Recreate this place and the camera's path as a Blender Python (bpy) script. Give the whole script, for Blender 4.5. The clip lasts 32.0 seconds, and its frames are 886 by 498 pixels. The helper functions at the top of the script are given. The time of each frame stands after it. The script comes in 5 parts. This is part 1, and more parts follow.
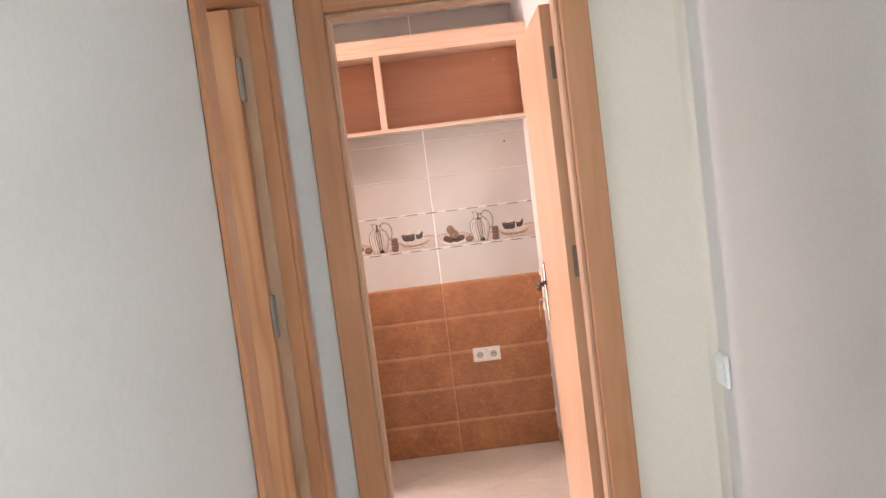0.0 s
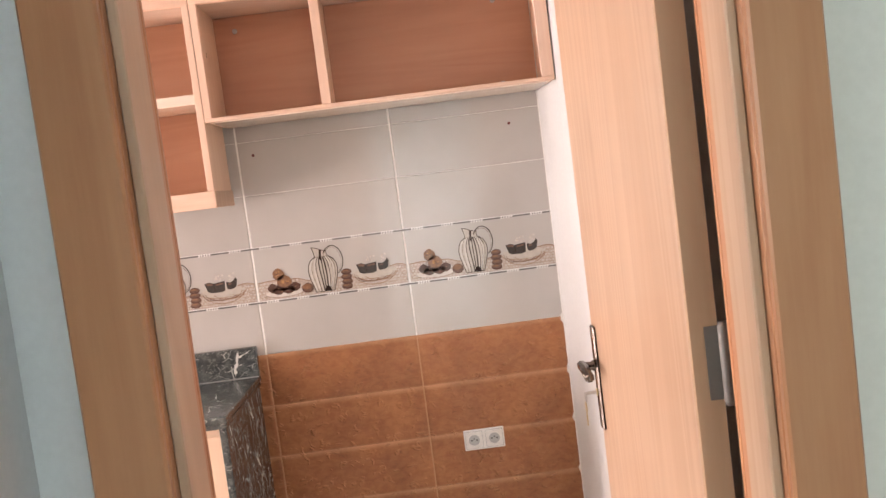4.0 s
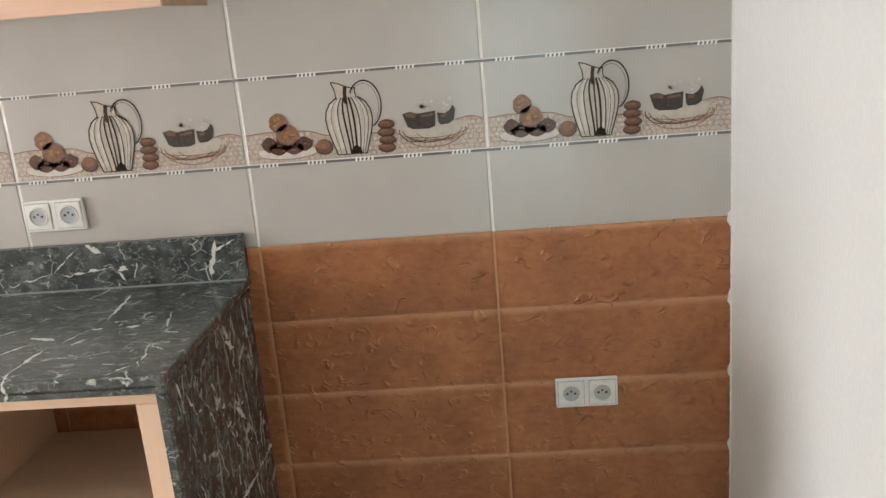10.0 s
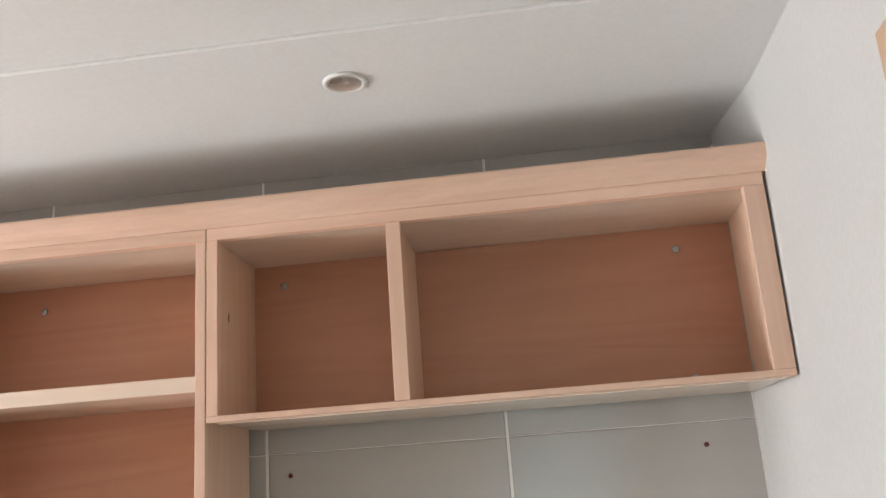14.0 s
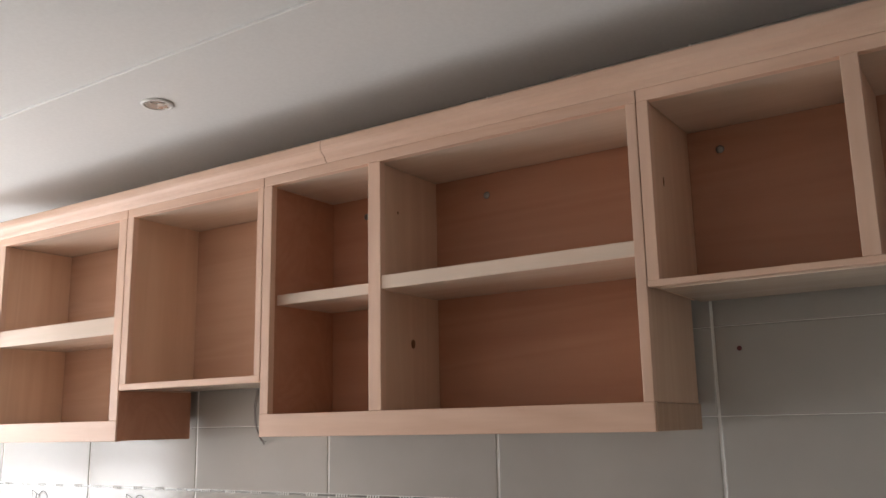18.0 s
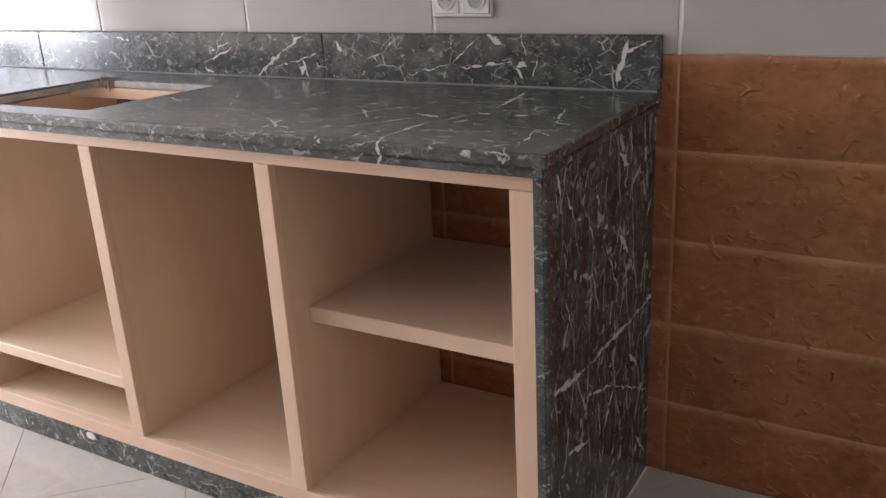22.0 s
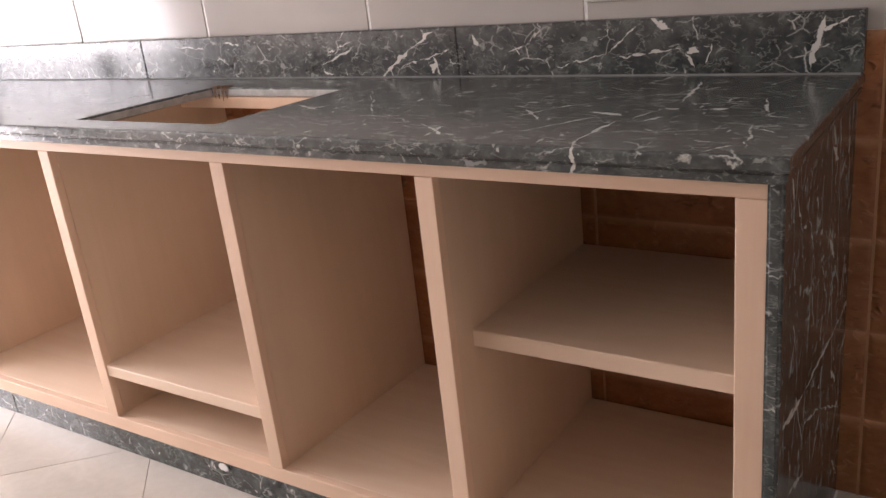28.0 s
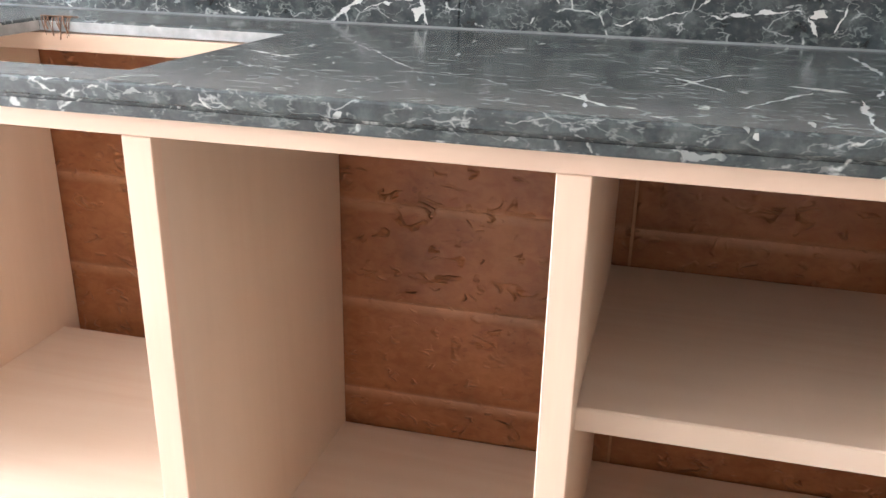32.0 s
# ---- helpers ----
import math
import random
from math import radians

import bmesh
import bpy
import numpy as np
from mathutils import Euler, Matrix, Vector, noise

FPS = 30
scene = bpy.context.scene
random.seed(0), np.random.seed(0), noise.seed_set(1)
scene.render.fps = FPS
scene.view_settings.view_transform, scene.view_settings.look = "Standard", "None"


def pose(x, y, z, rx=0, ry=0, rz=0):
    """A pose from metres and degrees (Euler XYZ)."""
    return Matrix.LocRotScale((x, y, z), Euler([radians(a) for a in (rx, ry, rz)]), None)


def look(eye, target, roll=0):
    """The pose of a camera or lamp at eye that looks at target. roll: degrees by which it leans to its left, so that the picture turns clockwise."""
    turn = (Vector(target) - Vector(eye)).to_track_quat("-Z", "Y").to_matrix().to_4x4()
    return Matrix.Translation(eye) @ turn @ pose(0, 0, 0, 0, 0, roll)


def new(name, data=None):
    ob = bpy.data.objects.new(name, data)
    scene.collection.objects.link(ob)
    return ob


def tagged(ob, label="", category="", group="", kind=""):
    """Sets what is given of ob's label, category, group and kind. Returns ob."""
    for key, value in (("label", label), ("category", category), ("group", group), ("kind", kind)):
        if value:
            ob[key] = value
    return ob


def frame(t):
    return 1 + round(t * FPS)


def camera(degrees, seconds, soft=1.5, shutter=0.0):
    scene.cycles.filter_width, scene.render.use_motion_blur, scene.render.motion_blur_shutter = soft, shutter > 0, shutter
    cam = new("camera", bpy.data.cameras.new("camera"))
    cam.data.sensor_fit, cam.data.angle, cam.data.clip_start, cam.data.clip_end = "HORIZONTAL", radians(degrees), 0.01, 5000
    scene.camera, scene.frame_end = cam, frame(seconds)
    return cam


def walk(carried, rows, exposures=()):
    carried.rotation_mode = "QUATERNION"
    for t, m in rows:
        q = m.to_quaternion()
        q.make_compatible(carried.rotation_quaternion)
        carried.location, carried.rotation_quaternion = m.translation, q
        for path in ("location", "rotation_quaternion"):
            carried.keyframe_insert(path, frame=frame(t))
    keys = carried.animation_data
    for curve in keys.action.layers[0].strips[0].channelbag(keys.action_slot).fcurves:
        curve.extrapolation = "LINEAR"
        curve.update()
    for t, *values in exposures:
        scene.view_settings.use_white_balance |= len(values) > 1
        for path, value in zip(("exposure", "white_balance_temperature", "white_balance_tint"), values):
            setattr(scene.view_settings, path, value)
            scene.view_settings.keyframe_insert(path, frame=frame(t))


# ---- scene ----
cam = camera(53.94, 32.0)
PATH = [
    (0, (-0.508, -4.763, 1.538), (-0.512, -2.769, 1.379), -7.1),
    (0.5, (-0.537, -4.765, 1.555), (-0.482, -2.766, 1.545), -7.0),
    (1, (-0.551, -4.714, 1.544), (-0.459, -2.717, 1.599), -7.0),
    (1.5, (-0.529, -4.577, 1.503), (-0.436, -2.58, 1.544), -6.9),
    (2, (-0.493, -4.37, 1.507), (-0.399, -2.372, 1.495), -6.9),
    (2.5, (-0.453, -4.098, 1.56), (-0.402, -2.101, 1.466), -6.8),
    (4.5, (-0.473, -2.905, 1.484), (-0.442, -0.911, 1.332), -7.3),
    (5, (-0.496, -2.63, 1.445), (-0.453, -0.636, 1.292), -7.2),
    (5.5, (-0.466, -2.387, 1.411), (-0.486, -0.396, 1.213), -7.4),
    (6, (-0.532, -2.163, 1.354), (-0.555, -0.179, 1.108), -7.5),
    (6.5, (-0.587, -2.013, 1.301), (-0.643, -0.055, 0.899), -7.8),
    (7, (-0.572, -1.959, 1.285), (-0.791, -0.049, 0.734), -8.8),
    (7.5, (-0.566, -1.914, 1.276), (-0.691, -0.024, 0.634), -7.6),
    (8, (-0.569, -1.908, 1.257), (-0.664, -0.054, 0.514), -6.1),
    (8.5, (-0.554, -1.933, 1.273), (-0.66, -0.09, 0.504), -4.9),
    (9, (-0.537, -1.962, 1.364), (-0.681, -0.079, 0.706), -4.8),
    (9.5, (-0.524, -1.975, 1.43), (-0.67, -0.071, 0.835), -4.9),
    (10, (-0.519, -1.981, 1.481), (-0.666, -0.058, 0.951), -4.9),
    (10.5, (-0.523, -1.983, 1.508), (-0.667, -0.019, 1.154), -4.7),
    (11, (-0.493, -1.995, 1.516), (-0.657, -0.01, 1.34), -4.8),
    (11.5, (-0.481, -2.0, 1.563), (-0.656, -0.009, 1.484), -4.7),
    (12, (-0.478, -2.003, 1.585), (-0.65, -0.011, 1.59), -4.7),
    (12.5, (-0.481, -2.012, 1.614), (-0.644, -0.022, 1.738), -4.7),
    (13, (-0.477, -2.018, 1.638), (-0.633, -0.044, 1.921), -4.8),
    (13.5, (-0.474, -2.023, 1.653), (-0.606, -0.07, 2.06), -4.9),
    (15.5, (-0.37, -1.968, 1.598), (-1.068, -0.249, 2.346), 0.8),
    (16, (-0.496, -1.983, 1.582), (-1.269, -0.268, 2.262), 0.1),
    (16.5, (-0.476, -1.979, 1.596), (-1.369, -0.287, 2.179), -0.4),
    (17, (-0.476, -1.983, 1.58), (-1.447, -0.314, 2.101), -1.0),
    (17.5, (-0.485, -1.964, 1.58), (-1.538, -0.336, 2.071), -1.3),
    (18, (-0.527, -1.928, 1.549), (-1.62, -0.302, 1.947), -1.1),
    (18.5, (-0.588, -1.858, 1.475), (-1.701, -0.21, 1.676), -1.1),
    (19, (-0.623, -1.808, 1.421), (-1.69, -0.118, 1.48), -1.1),
    (19.5, (-0.632, -1.76, 1.353), (-1.68, -0.06, 1.249), -1.1),
    (20, (-0.624, -1.75, 1.31), (-1.672, -0.059, 1.105), -1.4),
    (20.5, (-0.619, -1.74, 1.292), (-1.664, -0.065, 0.97), -2.2),
    (21, (-0.623, -1.744, 1.265), (-1.636, -0.077, 0.824), -2.3),
    (21.5, (-0.621, -1.741, 1.23), (-1.62, -0.101, 0.669), -2.8),
    (22, (-0.625, -1.739, 1.205), (-1.601, -0.127, 0.538), -3.1),
    (22.5, (-0.622, -1.734, 1.167), (-1.585, -0.15, 0.417), -2.8),
    (23, (-0.624, -1.735, 1.156), (-1.586, -0.187, 0.33), -3.5),
    (23.5, (-0.637, -1.75, 1.15), (-1.593, -0.222, 0.284), -4.0),
    (24, (-0.656, -1.768, 1.153), (-1.613, -0.245, 0.279), -4.5),
    (24.5, (-0.665, -1.77, 1.168), (-1.669, -0.268, 0.31), -5.1),
    (25, (-0.684, -1.779, 1.185), (-1.737, -0.3, 0.346), -6.0),
    (25.5, (-0.718, -1.792, 1.201), (-1.809, -0.324, 0.392), -6.7),
    (26, (-0.757, -1.799, 1.213), (-1.873, -0.345, 0.413), -7.2),
    (26.5, (-0.787, -1.798, 1.22), (-1.912, -0.345, 0.43), -7.3),
    (28.5, (-0.956, -1.637, 1.21), (-1.997, -0.067, 0.541), -5.9),
    (29, (-1.017, -1.575, 1.211), (-2.007, 0.022, 0.527), -5.1),
    (29.5, (-1.122, -1.538, 1.162), (-2.014, 0.129, 0.512), -4.6),
    (30, (-1.305, -1.502, 1.166), (-2.065, 0.226, 0.506), -3.6),
    (30.5, (-1.41, -1.481, 1.147), (-2.132, 0.267, 0.497), -3.2),
    (31, (-1.481, -1.43, 1.131), (-2.145, 0.33, 0.451), -2.0),
    (31.5, (-1.548, -1.43, 1.08), (-2.141, 0.358, 0.409), -2.4),
    (32, (-1.657, -1.412, 1.086), (-2.093, 0.394, 0.346), 1.2),
]
EXPOSURES = [
    (0, 0.5, 7900, 41), (2.5, 0.53, 7900, 41), (3.7, 0.43, 7700, 38), (4.5, 0.16, 5750, 6), (5, 0.06, 5600, 4), (6, -0.05, 5850, 8), (7, 0.04, 6480, 13), (8, 0.0, 6380, 9), (9, 0.0, 6200, 9), (10, -0.14, 6350, 10), (11, -0.15, 6300, 11), (12, -0.16, 6200, 12), (13, -0.18, 6300, 12),
    (16, -0.7, 6180, 10), (17, -1.0, 6480, 13), (18, -1.38, 6380, 13), (19, -1.4, 6680, 13), (20, -1.07, 6380, 15), (21, -1.08, 6380, 15), (22, -0.83, 6080, 19), (23, -0.1, 5600, 7), (24, -0.1, 5600, 6),
    (25, -0.4, 6000, 13), (26, -0.65, 6400, 20), (29, -0.95, 6600, 25), (30, -0.16, 5950, 14), (31, -0.08, 5800, 13), (32, 0.32, 5700, 12),
]
walk(cam, [(t, look(eye, target, roll)) for t, eye, target, roll in PATH], EXPOSURES)

HX0, HX1 = -0.905, 0.24        # side walls of the hall

# ---- light, sky, exposure ----
world = bpy.data.worlds.new("sky")
scene.world = world
world.use_nodes = True
sky = world.node_tree.nodes.new("ShaderNodeTexSky")
sky.sky_type, sky.sun_disc = "NISHITA", False
sky.sun_elevation, sky.sun_rotation = radians(45), radians(330)
world.node_tree.links.new(sky.outputs[0], world.node_tree.nodes["Background"].inputs[0])
world.node_tree.nodes["Background"].inputs[1].default_value = 0.12


def lamp(name, kind, matrix, energy, color, size=(1, 1), label=""):
    data = bpy.data.lights.new(name, kind)
    data.energy, data.color = energy, color
    if kind == "AREA":
        data.shape, data.size, data.size_y = "RECTANGLE", size[0], size[1]
    ob = new(name, data)
    ob.matrix_world = matrix
    return ob


sun = lamp("sun", "SUN", look((-5, 8.66, 10), (0, 0, 0)), 3.5, (1.0, 0.95, 0.88))
sun.data.angle = radians(0.5)
# daylight in the openings: kitchen window, plus unseen assumed ones in far hall and side room
lamp("kitchen_daylight", "AREA", look((-5.02, -1.18, 1.07), (-4.0, -1.18, 1.3)), 178, (0.97, 0.98, 0.97), (1.1, 1.95))
lamp("hall_daylight", "AREA", look((HX0 - 0.1, -6.2, 1.25), (HX0 + 1, -6.2, 1.25)), 88, (0.7, 0.96, 0.97), (1.2, 2.1))
lamp("side_room_daylight", "AREA", look((-2.82, -3.4, 1.6), (-1.5, -3.4, 1.5)), 20, (0.7, 0.95, 1.0), (0.9, 1.1))

# ---- materials ----


def mat(name, build, rough=0.5, spec=0.5, metal=0.0, coat=0.0):
    m = bpy.data.materials.new(name)
    m.use_nodes = True
    nt = m.node_tree
    bsdf = nt.nodes["Principled BSDF"]
    bsdf.inputs["Roughness"].default_value = rough
    bsdf.inputs["Specular IOR Level"].default_value = spec
    bsdf.inputs["Metallic"].default_value = metal
    bsdf.inputs["Coat Weight"].default_value = coat
    build(nt, bsdf)
    return m


def node(nt, kind, **values):
    n = nt.nodes.new("ShaderNode" + kind)
    for k, v in values.items():
        if k in n.inputs:
            n.inputs[k].default_value = v
    return n


def place(nt, scale=(1, 1, 1), turn=(0, 0, 0), local=False):
    """Coordinates in metres, of the world or of the object."""
    if local:
        c = nt.nodes.new("ShaderNodeTexCoord").outputs["Object"]
    else:
        c = nt.nodes.new("ShaderNodeNewGeometry").outputs["Position"]
    m = node(nt, "Mapping")
    m.inputs["Scale"].default_value = scale
    m.inputs["Rotation"].default_value = turn
    nt.links.new(c, m.inputs["Vector"])
    return m.outputs[0]


def noise_at(nt, where, scale, detail=4.0, rough=0.55, distort=0.0):
    n = node(nt, "TexNoise", Scale=scale, Detail=detail, Roughness=rough, Distortion=distort)
    nt.links.new(where, n.inputs["Vector"])
    return n.outputs["Fac"]


def ramp(nt, fac, stops):
    r = nt.nodes.new("ShaderNodeValToRGB")
    e = r.color_ramp.elements
    while len(e) < len(stops):
        e.new(0.5)
    for el, (at, c) in zip(e, stops):
        el.position = at
        el.color = (*c, 1) if len(c) == 3 else c
    nt.links.new(fac, r.inputs[0])
    return r.outputs[0]


def mix(nt, fac, a, b, blend="MIX"):
    m = nt.nodes.new("ShaderNodeMix")
    m.data_type, m.blend_type = "RGBA", blend
    for sock, v in ((m.inputs[0], fac), (m.inputs[6], a), (m.inputs[7], b)):
        if isinstance(v, (int, float)):
            sock.default_value = v
        elif isinstance(v, tuple):
            sock.default_value = (*v, 1)
        else:
            nt.links.new(v, sock)
    return m.outputs[2]


def bump(nt, bsdf, height, strength=0.2, distance=0.002):
    b = node(nt, "Bump", Strength=strength, Distance=distance)
    nt.links.new(height, b.inputs["Height"])
    nt.links.new(b.outputs[0], bsdf.inputs["Normal"])


def color(nt, bsdf, c):
    nt.links.new(c, bsdf.inputs["Base Color"])


def gloss(nt, bsdf, fac, lo, hi):
    r = node(nt, "MapRange")
    r.inputs["To Min"].default_value, r.inputs["To Max"].default_value = lo, hi
    nt.links.new(fac, r.inputs["Value"])
    nt.links.new(r.outputs[0], bsdf.inputs["Roughness"])


def piece_tone(nt, c, amount):
    """Each piece a little lighter or darker than the next."""
    info = nt.nodes.new("ShaderNodeObjectInfo")
    h = node(nt, "HueSaturation")
    r = node(nt, "MapRange")
    r.inputs["To Min"].default_value, r.inputs["To Max"].default_value = 1 - amount, 1 + amount
    nt.links.new(info.outputs["Random"], r.inputs["Value"])
    nt.links.new(r.outputs[0], h.inputs["Value"])
    nt.links.new(c, h.inputs["Color"])
    return h.outputs[0]


def plain(name, c, rough=0.5, spec=0.5, metal=0.0, grain=0.06, scale=60.0):
    def build(nt, bsdf):
        n = noise_at(nt, place(nt), scale)
        lo = tuple(v * (1 - grain) for v in c)
        hi = tuple(min(1, v * (1 + grain)) for v in c)
        color(nt, bsdf, ramp(nt, n, [(0.3, lo), (0.7, hi)]))
        gloss(nt, bsdf, noise_at(nt, place(nt), scale * 0.4), max(0, rough - 0.07), min(1, rough + 0.07))
        bump(nt, bsdf, n, 0.05, 0.0006)
    return mat(name, build, rough, spec, metal)


def plaster(name, c):
    def build(nt, bsdf):
        p = place(nt)
        big = noise_at(nt, p, 1.3, 3)
        fine = noise_at(nt, p, 90, 5)
        base = ramp(nt, big, [(0.3, tuple(v * 0.955 for v in c)), (0.7, c)])
        color(nt, bsdf, mix(nt, 0.04, base, ramp(nt, fine, [(0.35, (0.3, 0.29, 0.27)), (0.65, (1, 1, 1))])))
        bump(nt, bsdf, mix(nt, 0.5, fine, noise_at(nt, p, 7, 4)), 0.12, 0.004)
    return mat(name, build, 0.75, 0.3)


def wood(name, lo, hi, along="x", rough=0.5, fine=1.0, rings=0.35, coat=0.0, figured=0.3):
    s = {"x": (1.1, 16, 16), "y": (16, 1.1, 16), "z": (16, 16, 1.1)}[along]

    def build(nt, bsdf):
        info = nt.nodes.new("ShaderNodeObjectInfo")
        add = nt.nodes.new("ShaderNodeVectorMath")
        add.operation = "ADD"
        sc = nt.nodes.new("ShaderNodeVectorMath")
        sc.operation = "SCALE"
        comb = nt.nodes.new("ShaderNodeCombineXYZ")
        for i in range(3):
            nt.links.new(info.outputs["Random"], comb.inputs[i])
        nt.links.new(comb.outputs[0], sc.inputs[0])
        sc.inputs["Scale"].default_value = 37.0
        nt.links.new(place(nt, s), add.inputs[0])
        nt.links.new(sc.outputs[0], add.inputs[1])
        grain = noise_at(nt, add.outputs[0], 1.0, 6, 0.6, 0.8)
        fibre = noise_at(nt, place(nt, tuple(v * 6 for v in s)), 1.3, 3)
        soft = noise_at(nt, place(nt), 2.2, 2)
        c = ramp(nt, grain, [(0.28, lo), (0.72, hi)])
        c = mix(nt, rings, c, ramp(nt, fibre, [(0.3, lo), (0.7, hi)]))
        figure = noise_at(nt, place(nt, tuple(v * 0.3 for v in s), (0.04, 0.03, 0.05)), 1.0, 2, 0.4, 1.6)
        warm = tuple(v * f for v, f in zip(lo, (0.94, 0.86, 0.78)))
        c = mix(nt, figured, c, ramp(nt, figure, [(0.3, hi), (0.4, warm), (0.46, hi), (0.53, warm), (0.58, hi), (0.66, warm)]))
        c = mix(nt, 0.25, c, ramp(nt, soft, [(0.35, tuple(v * 0.9 for v in lo)), (0.65, hi)]))
        color(nt, bsdf, piece_tone(nt, c, 0.05))
        gloss(nt, bsdf, grain, rough - 0.06, rough + 0.08)
        bump(nt, bsdf, fibre, 0.12 * fine, 0.0008)
    return mat(name, build, rough, 0.4, 0.0, coat)


def calc(nt, op, a, b=0.0, clamp=False):
    n = nt.nodes.new("ShaderNodeMath")
    n.operation, n.use_clamp = op, clamp
    for sock, v in zip(n.inputs, (a, b)):
        if isinstance(v, (int, float)):
            sock.default_value = v
        else:
            nt.links.new(v, sock)
    return n.outputs[0]


def marble(name, grain_scale, grain_turn, more, face, veins):
    """Near-black marble: grey mottling, hair lines, angular chips and long tapering white veins.

    A vein is the two ends of its line in the plane of the face and its greatest half width, in metres.
    """
    flat_in = Vector([1.0 if axis in face else 0.0 for axis in "xyz"])

    def build(nt, bsdf):
        p = place(nt)
        rag = node(nt, "TexNoise", Scale=38.0, Detail=3.0)
        nt.links.new(p, rag.inputs["Vector"])
        warp = nt.nodes.new("ShaderNodeVectorMath")
        warp.operation = "MULTIPLY_ADD"
        warp.inputs[1].default_value = (0.02, 0.02, 0.02)
        nt.links.new(rag.outputs["Color"], warp.inputs[0])
        nt.links.new(p, warp.inputs[2])
        w = warp.outputs[0]

        def laid(scale, turn):
            m = node(nt, "Mapping")
            m.inputs["Scale"].default_value, m.inputs["Rotation"].default_value = scale, turn
            nt.links.new(w, m.inputs["Vector"])
            return m.outputs[0]

        def over(fac, lo, hi):
            return ramp(nt, fac, [(lo, (0, 0, 0)), (hi, (1, 1, 1))])

        def both(a, b):
            return mix(nt, 1.0, a, b, "MULTIPLY")

        def hair(scale, turn, size, width, breaks, at):
            n = noise_at(nt, place(nt, scale, turn), size, 3, 0.55, 0.25)
            line = ramp(nt, n, [(0.5 - width, (0, 0, 0)), (0.5, (1, 1, 1)), (0.5 + width, (0, 0, 0))])
            return both(line, over(noise_at(nt, p, breaks, 3), at - more, at + 0.05 - more))

        def chips(scale, turn, size, share, cluster, at):
            v = node(nt, "TexVoronoi", Scale=size)
            nt.links.new(laid(scale, turn), v.inputs["Vector"])
            sep = nt.nodes.new("ShaderNodeSeparateColor")
            nt.links.new(v.outputs["Color"], sep.inputs[0])
            return both(over(sep.outputs[0], 1 - share, 1.001 - share), over(noise_at(nt, p, cluster, 2), at - more, at + 0.03 - more))

        def cracks(scale, turn, size, width, breaks, at):
            """Straight angular cracks that stop and start."""
            v = node(nt, "TexVoronoi", Scale=size)
            v.feature = "DISTANCE_TO_EDGE"
            nt.links.new(laid(scale, turn), v.inputs["Vector"])
            line = ramp(nt, v.outputs["Distance"], [(0.0, (1, 1, 1)), (width, (0, 0, 0))])
            return both(line, over(noise_at(nt, p, breaks, 4, 0.6), at - more, at + 0.04 - more))

        mott = noise_at(nt, p, 26, 8, 0.68)
        # ground tone lifted per face: grey sheen put into the colour, most on top
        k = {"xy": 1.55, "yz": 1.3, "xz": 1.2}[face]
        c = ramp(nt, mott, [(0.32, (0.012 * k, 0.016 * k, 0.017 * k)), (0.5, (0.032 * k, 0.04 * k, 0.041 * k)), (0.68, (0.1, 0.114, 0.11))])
        c = mix(nt, both(over(noise_at(nt, laid(grain_scale, grain_turn), 60, 3), 0.55, 0.66), over(noise_at(nt, p, 9, 3), 0.42, 0.62)), c, (0.13, 0.15, 0.14))
        c = mix(nt, hair(grain_scale, grain_turn, 34, 0.03, 30, 0.48), c, (0.16, 0.18, 0.17))
        c = mix(nt, cracks(grain_scale, tuple(a + 0.9 for a in grain_turn), 17, 0.035, 24, 0.53), c, (0.3, 0.32, 0.31))
        c = mix(nt, cracks(grain_scale, tuple(a - 0.5 for a in grain_turn), 10, 0.036 if face == "yz" else 0.024, 18, 0.52 if face == "yz" else 0.55), c, (0.52, 0.54, 0.51))
        c = mix(nt, chips((1, 2.6, 2.6), (0.4, 0.5, 0.7), 70, 0.016, 14, 0.5), c, (0.25, 0.27, 0.26))
        c = mix(nt, chips((2.8, 1, 2.0), (0.3, 0.2, 0.5), 60, 0.006, 10, 0.52), c, (0.5, 0.51, 0.48))
        c = mix(nt, chips((1, 3, 1.5), (0.9, 0.3, -0.6), 44, 0.0035, 7, 0.5), c, (0.62, 0.62, 0.58))
        # long veins, tapering to both ends and broken
        broken = calc(nt, "MULTIPLY_ADD", noise_at(nt, p, 48, 4, 0.65), 4.6)
        broken.node.inputs[2].default_value = -1.5
        for u0, v0, u1, v1, half in veins:
            a, b = Vector(), Vector()
            for axis, low, high in zip(face, (u0, v0), (u1, v1)):
                a["xyz".index(axis)], b["xyz".index(axis)] = low, high
            d = b - a
            rel = nt.nodes.new("ShaderNodeVectorMath")
            rel.operation = "SUBTRACT"
            nt.links.new(w, rel.inputs[0])
            rel.inputs[1].default_value = a + Vector((0.01, 0.01, 0.01))
            flat = nt.nodes.new("ShaderNodeVectorMath")
            flat.operation = "MULTIPLY"
            nt.links.new(rel.outputs[0], flat.inputs[0])
            flat.inputs[1].default_value = flat_in
            dot_u = nt.nodes.new("ShaderNodeVectorMath")
            dot_u.operation = "DOT_PRODUCT"
            nt.links.new(flat.outputs[0], dot_u.inputs[0])
            dot_u.inputs[1].default_value = d / d.length_squared
            u = dot_u.outputs["Value"]
            foot = nt.nodes.new("ShaderNodeVectorMath")
            foot.operation = "SCALE"
            foot.inputs[0].default_value = d
            nt.links.new(u, foot.inputs["Scale"])
            away = nt.nodes.new("ShaderNodeVectorMath")
            away.operation = "DISTANCE"
            nt.links.new(flat.outputs[0], away.inputs[0])
            nt.links.new(foot.outputs[0], away.inputs[1])
